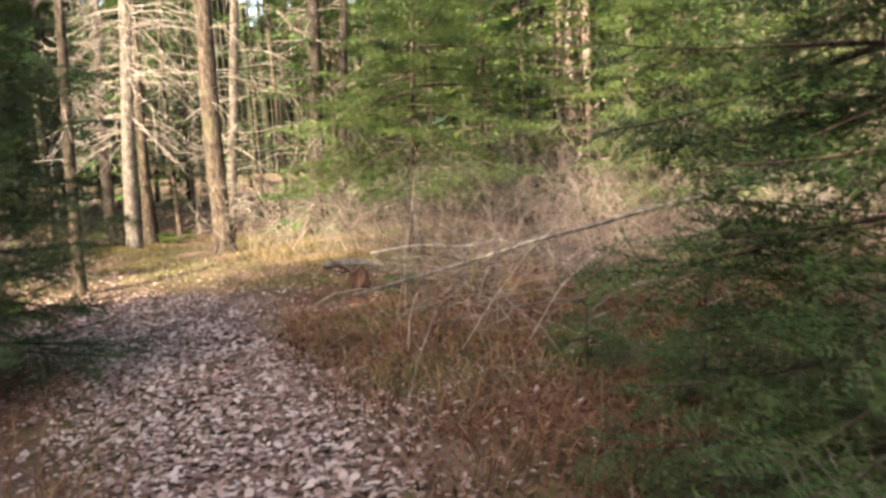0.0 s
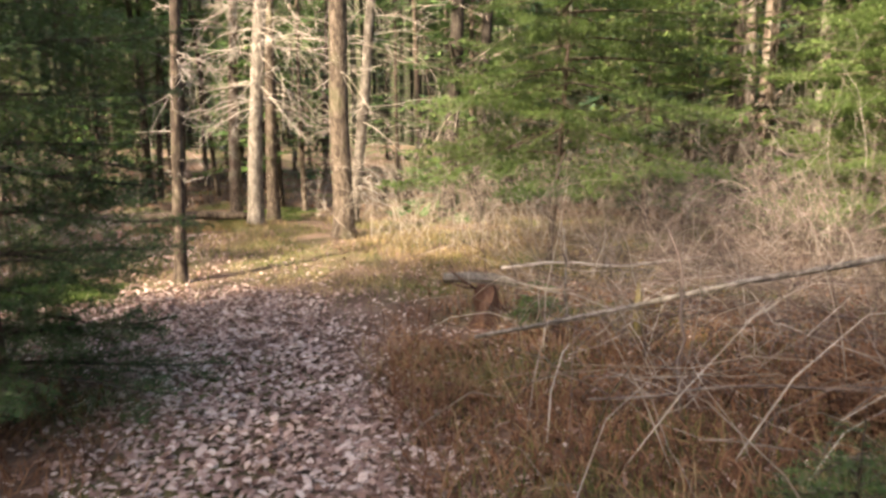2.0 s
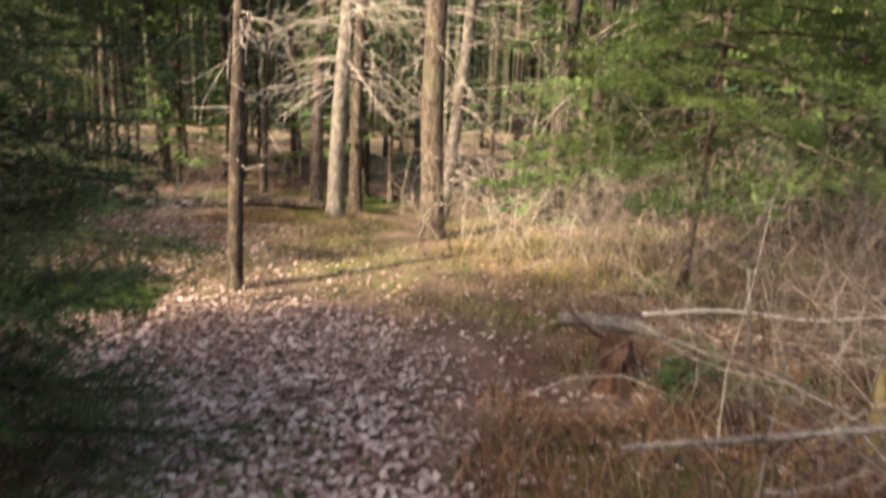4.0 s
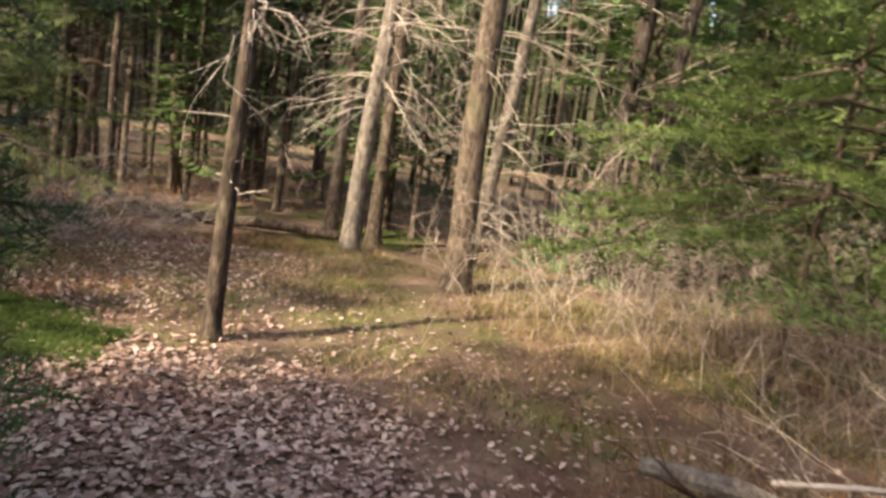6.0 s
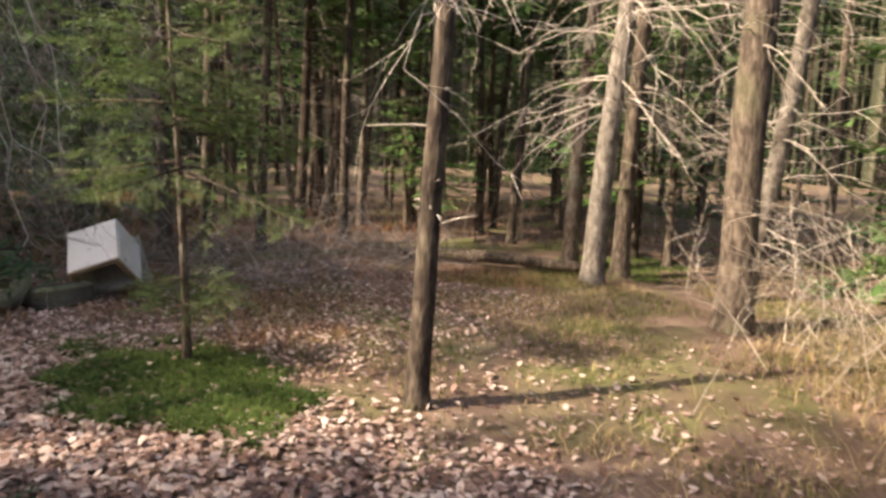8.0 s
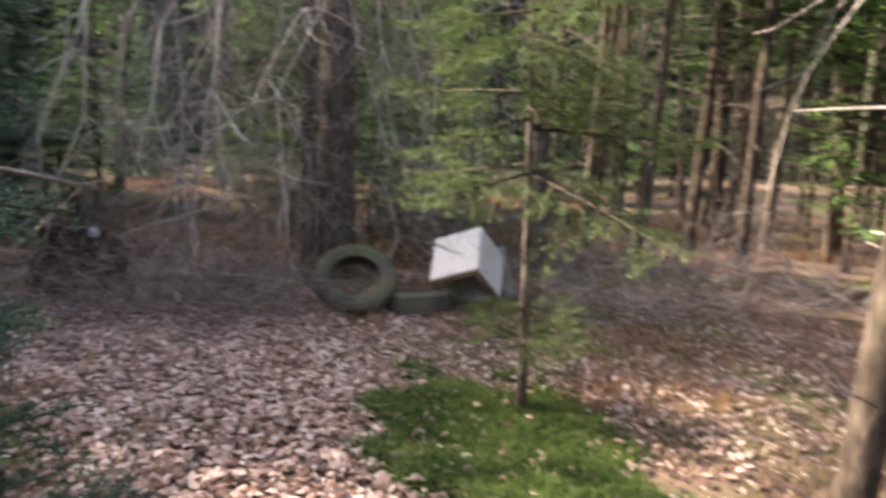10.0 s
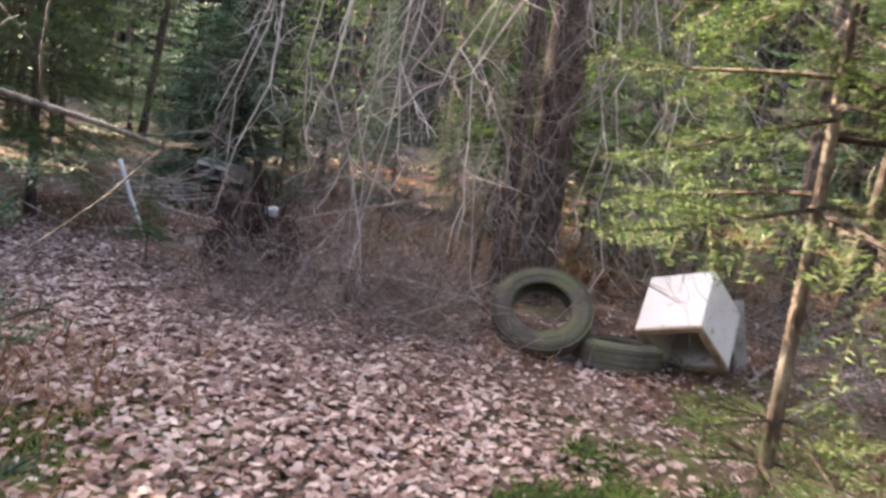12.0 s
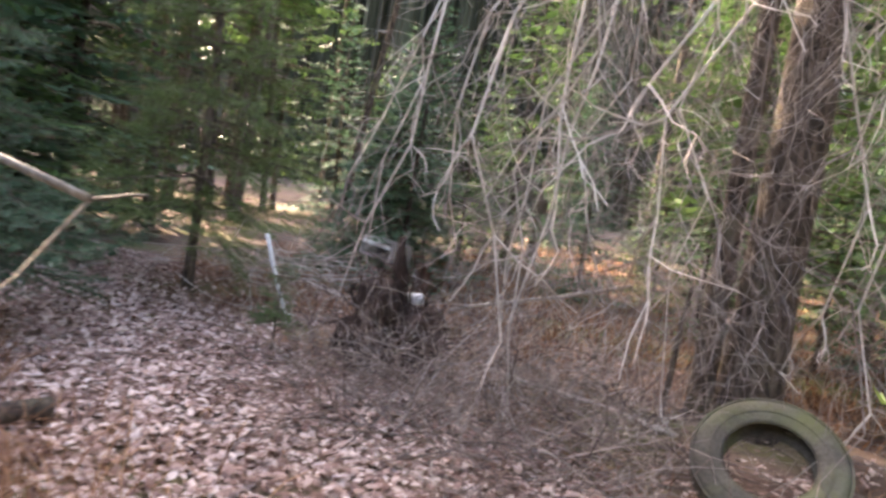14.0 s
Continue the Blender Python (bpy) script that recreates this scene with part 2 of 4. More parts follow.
# trail centre and half width
TRAIL = np.array([(0.9, -14.0, 0.9), (0.1, -3.0, 0.9), (-0.45, 1.2, 0.66), (-0.95, 3.0, 0.6), (-1.6, 4.4, 0.68), (-2.45, 5.6, 0.85), (-3.4, 6.5, 1.05), (-4.7, 6.4, 0.9),
                  (-6.0, 6.0, 1.05), (-7.0, 5.4, 1.3), (-7.7, 4.4, 0.95), (-8.3, 3.3, 0.75), (-9.3, 1.7, 0.7), (-11.2, 0.4, 0.7), (-15.0, -0.2, 0.7), (-26.0, 1.0, 0.7)])


def trail_gap(x, y):
    """Metres outside the trail's edge; negative on it."""
    best = np.full(np.shape(x), 1e9)
    for (ax, ay, aw), (bx, by, bw) in zip(TRAIL[:-1], TRAIL[1:]):
        t = np.clip(((x - ax) * (bx - ax) + (y - ay) * (by - ay)) / ((bx - ax) ** 2 + (by - ay) ** 2), 0, 1)
        best = np.minimum(best, np.hypot(x - ax - t * (bx - ax), y - ay - t * (by - ay)) - aw - t * (bw - aw))
    return best


def smooth01(v):
    v = np.clip(v, 0, 1)
    return v * v * (3 - 2 * v)


def height(x, y):
    x, y = np.asarray(x, float), np.asarray(y, float)
    bank = 0.2 * smooth01((x + 1.1) / 1.2) * smooth01((y - 1.5) / 2.0) * smooth01((9 - y) / 2.5)
    near = 0.025 * np.sin(1.7 * x + 0.6) * np.cos(1.9 * y) + 0.012 * np.sin(5.1 * x + 2 * y) * np.sin(4.3 * y - x) + 0.006 * np.sin(13 * x) * np.sin(11 * y + 2 * x)
    far = 0.35 * np.sin(0.11 * x + 1) * np.cos(0.13 * y) * smooth01((np.hypot(x + 4, y - 7) - 12) / 20)
    return bank + near * smooth01(trail_gap(x, y) / 1.0 + 0.45) + far


def on_ground(x, y, lift=0.0):
    return np.array([x, y, float(height(x, y)) + lift])


# ---- ground ----
def ground_sheet():
    fine_x, fine_y = np.arange(-17, 8, 0.15), np.arange(-5, 19, 0.15)
    out = np.array([0.4, 1.2, 2.5, 4.5, 8, 14, 25, 50, 120, 400, 1200])
    gx = np.concatenate([fine_x[0] - out[::-1], fine_x, fine_x[-1] + out])
    gy = np.concatenate([fine_y[0] - out[::-1], fine_y, fine_y[-1] + out])
    X, Y = np.meshgrid(gx, gy, indexing="ij")
    s = Soup()
    i, j = np.meshgrid(np.arange(len(gx) - 1), np.arange(len(gy) - 1), indexing="ij")
    a = i * len(gy) + j
    s.add(np.stack([X, Y, height(X, Y)], -1).reshape(-1, 3), np.stack([a, a + len(gy), a + len(gy) + 1, a + 1], -1).reshape(-1, 4))
    return tagged(part("ground", s, SOIL, smooth=True), "dark forest soil under leaves, moss and grass", "ground", kind="structure")


ground = ground_sheet()


# ---- scattered stuff ----
def leaf_mesh(soup, c, turn, tilt, size, curl):
    """Many dead leaves at once: a pointed oval folded along its rib and curled, six triangles each."""
    n = len(c)
    u = np.array([-0.5, -0.12, 0.22, 0.5, -0.15, 0.2])
    w = np.array([0.0, 0.3, 0.26, 0.0, -0.3, -0.26])
    z = np.abs(w)[None] * curl[:, None] * 1.3 + (u ** 2)[None] * curl[:, None]
    loc = np.stack([np.broadcast_to(u, (n, 6)), np.broadcast_to(w, (n, 6)) * rng.uniform(0.8, 1.25, (n, 1)), z], -1) * size[:, None, None]
    ct, st, cp, sp = np.cos(turn), np.sin(turn), np.cos(tilt), np.sin(tilt)
    x = loc[..., 0] * cp[:, None] + loc[..., 2] * sp[:, None]
    zz = -loc[..., 0] * sp[:, None] + loc[..., 2] * cp[:, None]
    y = loc[..., 1]
    v = np.stack([x * ct[:, None] - y * st[:, None], x * st[:, None] + y * ct[:, None], zz], -1) + c[:, None]
    f = np.array([(0, 4, 1), (1, 4, 5), (1, 5, 2), (2, 5, 3)])
    soup.add(v.reshape(-1, 3), (np.arange(n)[:, None, None] * 6 + f[None]).reshape(-1, 3))


def scatter(n, x0, x1, y0, y1, keep):
    x, y = rng.uniform(x0, x1, n), rng.uniform(y0, y1, n)
    k = rng.random(n) < keep(x, y)
    return x[k], y[k]


def leaf_litter():
    s = Soup()
    for count, box, keep in ((185000, (-11, 1.5, -1, 8.5), lambda x, y: smooth01(0.6 - trail_gap(x, y) / 0.7)),
                             (100000, (-13, 4, -1, 14), lambda x, y: 0.5 * smooth01(1.2 - trail_gap(x, y) / 3.0) * (trail_gap(x, y) > 0)),
                             (12000, (-9, -5, 7, 11), lambda x, y: 0.5 + 0 * x)):
        x, y = scatter(count, *box, keep)
        k = rng.random(len(x)) > 0.68 * moss_patch(x, y)
        x, y = x[k], y[k]
        n = len(x)
        c = np.stack([x, y, height(x, y) + rng.uniform(0.004, 0.026, n)], -1)
        leaf_mesh(s, c, rng.uniform(0, 6.28, n), rng.normal(0, 0.4, n), rng.uniform(0.028, 0.066, n), rng.uniform(-0.5, 1.1, n))
    tagged(part("leaf_litter", s, LEAF), "pale brown fallen leaves covering the trail", "leaf litter", kind="stuff")


def blades(soup, x, y, tall, wide, lean=0.35, seg=2):
    """Curved grass blades from the ground."""
    n = len(x)
    a = rng.uniform(0, 6.28, n)
    h = tall * rng.uniform(0.5, 1.15, n)
    side = np.stack([-np.sin(a), np.cos(a), 0 * a], -1) * (wide * rng.uniform(0.6, 1.3, n))[:, None]
    fwd = np.stack([np.cos(a), np.sin(a), 0 * a], -1)
    base = np.stack([x, y, height(x, y) - 0.01], -1)
    le = (h * lean * rng.uniform(0.4, 2.2, n))[:, None]
    up = np.array([0, 0, 1.0])
    mid = base + fwd * le * 0.35 + up * (h * 0.6)[:, None]
    tip = base + fwd * le + up * (h * rng.uniform(0.7, 1.0, n))[:, None]
    v = np.stack([base - side, base + side, mid - side * 0.7, mid + side * 0.7, tip], 1)
    soup.add(v.reshape(-1, 3), (np.arange(n)[:, None, None] * 5 + np.array([(0, 1, 3), (0, 3, 2), (2, 3, 4)])[None]).reshape(-1, 3))


def clumped(x, y, sc, lo, hi, off=0.0):
    v = np.sin(x * sc + 1.3 * np.sin(y * sc * 0.7 + off) + off) * np.cos(y * sc * 1.1 + 1.1 * np.sin(x * sc * 0.8 + 2 * off))
    return smooth01((v - lo) / (hi - lo))


def sunny(x, y):
    """The open glade under the tall trunks."""
    return smooth01((y - 6.8) / 1.5) * smooth01((14.5 - y) / 2) * smooth01((x + 8.5) / 2) * smooth01((0.8 - x) / 1.5)


def moss_patch(x, y):
    """The two moss mats by the sapling and in the glade."""
    r = np.minimum(np.hypot((x + 5.45) / 1.0, (y - 7.15) / 0.62), np.hypot((x + 5.9) / 0.9, (y - 13.6) / 1.1))
    r = np.minimum(r, np.hypot((x + 5.6) / 0.7, (y - 4.75) / 0.35))
    r = r + 0.22 * np.sin(5.3 * x + 1.7 * y) * np.cos(4.7 * y - 2.1 * x) + 0.16 * np.sin(11 * x - 3 * y) * np.sin(9 * y + 4 * x)
    return smooth01((1.1 - r) / 0.4)


def grasses():
    def off_trail(x, y):
        return smooth01((trail_gap(x, y) + 0.2) / 0.4) * (1 - moss_patch(x, y))
    right = lambda x, y: smooth01((x + 2.2) / 0.8) * smooth01((8.5 - y) / 1.5)
    stump_clear = lambda x, y: np.hypot((x + 0.95) / 0.3, (y - 6.55) / 0.4) > 1
    s = Soup()
    x, y = scatter(70000, -10, 3, 6, 15, lambda x, y: off_trail(x, y) * sunny(x, y) * clumped(x, y, 2.1, -0.5, 0.5))
    blades(s, x, y, 0.085, 0.004, 0.6)
    x, y = scatter(34000, -2.5, 3.5, 0.3, 9, lambda x, y: off_trail(x, y) * right(x, y) * stump_clear(x, y) * clumped(x, y, 2.6, 0.0, 0.5, 1.0))
    blades(s, x, y, 0.15, 0.003)
    x, y = scatter(16000, -6.5, -0.5, 0, 6, lambda x, y: off_trail(x, y) * clumped(x, y, 3.0, 0.0, 0.6, 2.0))
    blades(s, x, y, 0.11, 0.003)
    x, y = scatter(13000, -1.4, 2.6, 0.6, 6.2, lambda x, y: off_trail(x, y) * clumped(x, y, 3.3, -0.1, 0.5, 2.7))
    blades(s, x, y, 0.13, 0.0035, 0.8)
    tagged(part("grass", s, GRASS), "short yellow-green woodland grass", "grass", kind="stuff")
    s = Soup()
    x, y = scatter(45000, -9, 3, 6.4, 14.5, lambda x, y: off_trail(x, y) * sunny(x, y) * clumped(x, y, 1.7, -0.2, 0.6, 3.0))
    blades(s, x, y, 0.09, 0.0036, 1.1)
    x, y = scatter(8000, -2.5, 3.5, 1, 9, lambda x, y: off_trail(x, y) * right(x, y) * clumped(x, y, 2.2, 0.2, 0.7, 4.0))
    blades(s, x, y, 0.2, 0.0028, 0.9)
    x, y = scatter(3000, -3.2, 0.6, 8.5, 11.5, lambda x, y: 0.3 + 0.7 * clumped(x, y, 2.5, 0, 0.5))
    blades(s, x, y, 0.22, 0.0025, 0.9)
    tagged(part("dry_grass", s, STRAW), "dry straw-coloured grass tufts", "dry grass", kind="stuff")
    s = Soup()
    x, y = scatter(34000, -2.6, 4.5, 0.2, 9.5, lambda x, y: off_trail(x, y) * right(x, y) * stump_clear(x, y) * (0.2 + 0.6 * clumped(x, y, 1.9, -0.4, 0.4, 5.0)))
    blades(s, x, y, 0.17, 0.0042, 1.3)
    x, y = scatter(26000, -8.0, -0.6, -0.5, 6, lambda x, y: off_trail(x, y) * (0.3 + 0.7 * clumped(x, y, 2.2, -0.3, 0.4, 6.0)))
    blades(s, x, y, 0.2, 0.004, 1.3)
    x, y = scatter(12000, -11.5, -5.5, 7.4, 12, lambda x, y: off_trail(x, y) * clumped(x, y, 2.2, -0.5, 0.3, 7.0))
    blades(s, x, y, 0.12, 0.004, 1.4)
    x, y = scatter(16000, -14, -7.5, 0, 7, lambda x, y: off_trail(x, y) * clumped(x, y, 2.0, -0.5, 0.3, 8.0))
    blades(s, x, y, 0.16, 0.004, 1.4)
    x, y = scatter(16000, -26, -10, 2.5, 15, off_trail)
    blades(s, x, y, 0.2, 0.009, 1.2)
    x, y = scatter(9000, -16, 6, 14, 26, off_trail)
    blades(s, x, y, 0.14, 0.009, 1.2)
    x, y = rng.normal(-6.35, 0.4, 600), rng.normal(4.3, 0.35, 600)
    blades(s, x, y, 0.2, 0.004, 1.2)
    x, y = rng.normal(1.6, 0.3, 2200), rng.normal(4.85, 0.3, 2200)
    blades(s, x, y, 0.34, 0.005, 1.2)
    x, y = scatter(20000, -1.4, 2.6, 0.4, 6.4, lambda x, y: off_trail(x, y) * (0.3 + 0.7 * clumped(x, y, 2.7, -0.4, 0.4, 9.0)))
    blades(s, x, y, 0.13, 0.006, 1.4)
    tagged(part("dead_bracken", s, BRACKEN), "rust-brown dead bracken and withered weeds", "bracken", kind="stuff")
    s = Soup()
    x, y = scatter(60000, -6.8, -4.2, 6.2, 8.1, moss_patch)
    blades(s, x, y, 0.07, 0.006, 0.9)
    x, y = scatter(50000, -7.2, -4.6, 4.0, 15.2, moss_patch)
    blades(s, x, y, 0.06, 0.006, 0.8)
    tagged(part("moss", s, MOSS), "bright green moss mat around a sapling", "moss", kind="stuff")


# ---- trees ----
def needle_rows(soup, segs, length, wide, step, rise=0.35):
    """Needles along both sides of each twig."""
    bases, ways, sides = [], [], []
    for a, b in segs:
        l = np.linalg.norm(b - a)
        n = max(2, int(l / step))
        t = (np.arange(n) + 0.5) / n
        bases.append(a + (b - a) * t[:, None])
        ways.append(np.broadcast_to((b - a) / (l + 1e-9), (n, 3)))
    p, d = np.concatenate(bases), np.concatenate(ways)
    side = np.cross(d, [0, 0, 1.0])
    side /= np.linalg.norm(side, axis=1, keepdims=True) + 1e-9
    up = np.cross(side, d)
    for sign in (1, -1):
        n = len(p)
        a = rng.normal(0.25, rise * 2.0, (n, 1))
        tip = p + ((sign * side * np.cos(a) + up * np.sin(a)) * 0.85 + d * 0.5) * (length * rng.uniform(0.7, 1.15, (n, 1)))
        v = np.stack([p - d * wide, p + d * wide, tip], 1)
        soup.add(v.reshape(-1, 3), np.arange(3 * n).reshape(-1, 3))


def make_bough(length, detail):
    """A flat spray of fir along +x: wood and needles. detail: 2 near, 1 some metres off, 0 far."""
    wood, leaf, segs = Soup(), Soup(), []
    n = (2, 6, 8)[detail]
    s = np.linspace(0, 1, n)
    axis = np.stack([s * length, 0.05 * length * np.sin(s * 3 + rng.uniform(0, 6)), length * (-0.22 * s ** 1.6 + 0.1 * s ** 4)], -1)
    tube(wood, axis, np.linspace(0.005 + 0.007 * length, 0.002, n), 4 if detail == 2 else 3)
    at = lambda q: np.array([np.interp(q, s, axis[:, k]) for k in range(3)])
    q, sign = 0.14, 1
    while q < 0.99:
        p = at(q)
        l = length * (0.46 * (1 - q) ** 0.8 + 0.08) * rng.uniform(0.75, 1.15)
        ang = sign * radians(rng.uniform(42, 60))
        d = np.array([math.cos(ang), math.sin(ang), rng.uniform(-0.6, 0.28) * (1.0 if detail == 2 else 0.55)])
        segs.append((p, p + d * l))
        if detail == 2:
            tube(wood, [p, p + d * l], [0.0028, 0.0014], 3)
        if detail and l > 0.13:
            for k in (0.3, 0.55, 0.78):
                for s2 in (1, -1):
                    a2 = ang + s2 * 0.75
                    segs.append((p + d * l * k, p + d * l * k + np.array([math.cos(a2), math.sin(a2), d[2] + rng.normal(-0.08, 0.3)]) * l * 0.42 * (1.2 - k)))
        q += (0.085, 0.055, 0.04)[detail] / max(length, 0.5) * rng.uniform(0.8, 1.2)
        sign = -sign
    segs.append((at(0.6), at(1.0)))
    if detail == 2:
        needle_rows(leaf, segs, 0.029, 0.0039, 0.0185)
    elif detail == 1:
        needle_rows(leaf, segs, 0.04, 0.007, 0.028)
    else:
        for a, b in segs:
            side = unit(np.cross(b - a, [0, 0, 1.0])) * rng.uniform(0.036, 0.06)
            drop = np.array([0, 0, -rng.uniform(0.0, 0.06)])
            leaf.add([a, a * 0.55 + b * 0.45 + side + drop, b, a * 0.55 + b * 0.45 - side + drop], [(0, 1, 3), (1, 2, 3)])
    return wood, leaf


BOUGHS = {(l, f): [make_bough(l, f) for _ in range(3)] for l in (0.45, 0.8, 1.2) for f in (0, 1, 2)}
BOUGH_MESHES = {}


def bough_mesh(key, detail, which, needles):
    """One bough as a mesh of wood and needles, shared by all that look alike."""
    k = (key, detail, which, needles.name)
    if k not in BOUGH_MESHES:
        w, n = BOUGHS[(key, detail)][which]
        s = Soup()
        s.merge(w)
        woody = sum(len(a) for a in s.f[3]), sum(len(a) for a in s.f[4])
        s.merge(n)
        me = s.mesh("bough", DARK_BARK)
        me.materials.append(needles)
        tri = sum(len(a) for a in s.f[3])
        me.polygons.foreach_set("material_index", [0 if (i < woody[0] or i >= tri) else 1 for i in range(len(me.polygons))])
        BOUGH_MESHES[k] = me
    return BOUGH_MESHES[k]


def turn_matrix(yaw, pitch, roll=0.0):
    return np.array(Euler((roll, -pitch, yaw)).to_matrix())


def fir(label, at, tall, radius, low, reach, detail=0, needles=None, bark=None, gap=0.26, per=5, lean=(0, 0), group="", shape=0.85, sparse=0.0, bare_to=0.0, skirt=()):
    """A fir or spruce: tapered trunk, whorled boughs, some bare dead twigs low down. Near ones have each bough as a part."""
    needles = needles or NEEDLE
    wood, leaf, stem = Soup(), Soup(), Soup()
    z = np.linspace(-0.1, tall, 14)
    curve = np.stack([lean[0] * z / tall + 0.02 * np.sin(z * 1.1 + at[0]), lean[1] * z / tall + 0.02 * np.cos(z * 0.9), z], -1)
    tube(stem, curve, radius * (1 - z / tall * 0.93) * np.where(z < 0.05, 1.35, 1), 9 if detail else 6, 0.06)
    mid = lambda h: np.array([np.interp(h, z, curve[:, k]) for k in range(3)])
    thing = empty("fir_tree", label, "fir tree", on_ground(at[0], at[1]), group)
    part("trunk", stem, bark or DARK_BARK, thing, smooth=True)
    h = low
    while h < tall - 0.1:
        f = (h - low) / (tall - low)
        for k in range(per):
            if rng.random() < sparse:
                continue
            l = max(0.12, reach * (1 - f) ** shape * rng.uniform(0.7, 1.12))
            key = min((0.45, 0.8, 1.2), key=lambda v: abs(v - l))
            which = int(rng.integers(3))
            m = turn_matrix(k * 2 * math.pi / per + rng.uniform(-0.4, 0.4) + h * 3, radians(rng.uniform(-14, 12) + 38 * f ** 2), rng.uniform(-0.5, 0.5) * (1.0 if detail == 2 else 0.5)) * (l / key)
            p = mid(h + rng.uniform(-0.06, 0.06))
            if detail:
                ob = new("bough", bough_mesh(key, detail if h < 2.5 else 1, which, needles))
                ob.parent = thing
                ob.matrix_basis = Matrix.Translation(p) @ Matrix(m.tolist()).to_4x4()
            else:
                w, n = BOUGHS[(key, 0)][which]
                wood.merge(w, m, p)
                leaf.merge(n, m, p)
        h += gap * rng.uniform(0.8, 1.2)
    for h, l, count in skirt:
        for k in range(count):
            ob = new("bough", bough_mesh(0.45, detail, int(rng.integers(3)), needles))
            ob.parent = thing
            ob.matrix_basis = Matrix.Translation(mid(h)) @ Matrix((turn_matrix(k * 6.28 / count + rng.uniform(-0.4, 0.4), radians(rng.uniform(-10, 10)), rng.uniform(-0.5, 0.5)) * (l * rng.uniform(0.8, 1.2) / 0.45)).tolist()).to_4x4()
    h = max(0.35, bare_to)
    while h < low and bare_to:
        a = rng.uniform(0, 6.28)
        dead = Soup()
        twiggy(dead, mid(h), (math.cos(a), math.sin(a), rng.uniform(-0.2, 0.2)), rng.uniform(0.3, 0.8), 0.006, 1, 0.15, 0.05, 2, 3)
        part("dead_branch", dead, DEAD_TWIG, thing)
        h += 0.12
    if wood.count:
        tagged(part("limb_wood", wood, DARK_BARK, thing), kind="stuff")
        tagged(part("crown", leaf, needles, thing), kind="stuff")
    return thing


def tall_tree(name, label, category, at, top, tall, radius, bark, limbs=(), stubs=10, group="", crown=None, limb_mat=None, sides=12, swell=1.35, near=True):
    """A tall bare trunk that leans to the point top (at 3 m), with dead limbs and, above the view, a thin crown."""
    stem, dead, leaf, wood = Soup(), Soup(), Soup(), Soup()
    limb_mat = limb_mat or DEAD_TWIG
    z = np.concatenate([[-0.15, 0.0, 0.12, 0.3], np.linspace(0.6, tall, 16 if near else 7)])
    dx, dy = (top[0] - at[0]) / 3.0, (top[1] - at[1]) / 3.0
    wob = rng.uniform(0, 6, 2)
    curve = np.stack([dx * z + 0.03 * np.sin(z * 0.9 + wob[0]) * np.minimum(z, 2) / 2, dy * z + 0.03 * np.sin(z * 0.8 + wob[1]) * np.minimum(z, 2) / 2, z], -1)
    rad = radius * (1 - 0.8 * np.clip(z, 0, None) / tall) * (1 + (swell - 1) * np.exp(-np.clip(z, 0, None) * 6))
    tube(stem, curve, rad, sides, 0.07)
    mid = lambda h: np.array([np.interp(h, z, curve[:, k]) for k in range(3)])
    thing = empty(name, label, category, on_ground(at[0], at[1]), group)
    part("trunk", stem, bark, thing, smooth=True)
    jobs = [(rng.uniform(0.5, 4.5), rng.uniform(0.06, 0.4), rng.uniform(0.0035, 0.008), 0, 0.0) for _ in range(stubs)]
    for lo, hi, count, l, r, sag in limbs:
        jobs += [(rng.uniform(lo, hi), l * rng.uniform(0.5, 1.2), r, 2 if near else 1, sag) for _ in range(count)]
    for h, l, r, depth, sag in jobs:
        a = rng.uniform(0, 6.28)
        soup = Soup() if near else dead
        twiggy(soup, mid(h), (math.cos(a), math.sin(a), rng.uniform(-0.1, 0.45)), l, r, depth, 0.16, sag, 3 if near else 2, 4 if near else 3)
        if near:
            part("dead_branch" if depth else "branch_stub", soup, limb_mat, thing)
    if dead.count:
        tagged(part("dead_branch_tangle", dead, limb_mat, thing), kind="stuff")
    if crown:
        lo, reach, per = crown
        h = lo
        while h < tall - 0.2:
            f = (h - lo) / (tall - lo)
            for k in range(per):
                l = max(0.3, reach * (1 - f) ** 0.7 * rng.uniform(0.6, 1.15))
                w, n = BOUGHS[(1.2, 0)][rng.integers(3)]
                m = turn_matrix(rng.uniform(0, 6.28), radians(rng.uniform(-25, 20)), rng.uniform(-0.4, 0.4)) * (l / 1.2)
                wood.merge(w, m, mid(h))
                leaf.merge(n, m, mid(h))
            h += rng.uniform(0.45, 0.75)
        tagged(part("limb_wood", wood, DARK_BARK, thing), kind="stuff")
        tagged(part("crown", leaf, NEEDLE, thing), kind="stuff")
    return thing


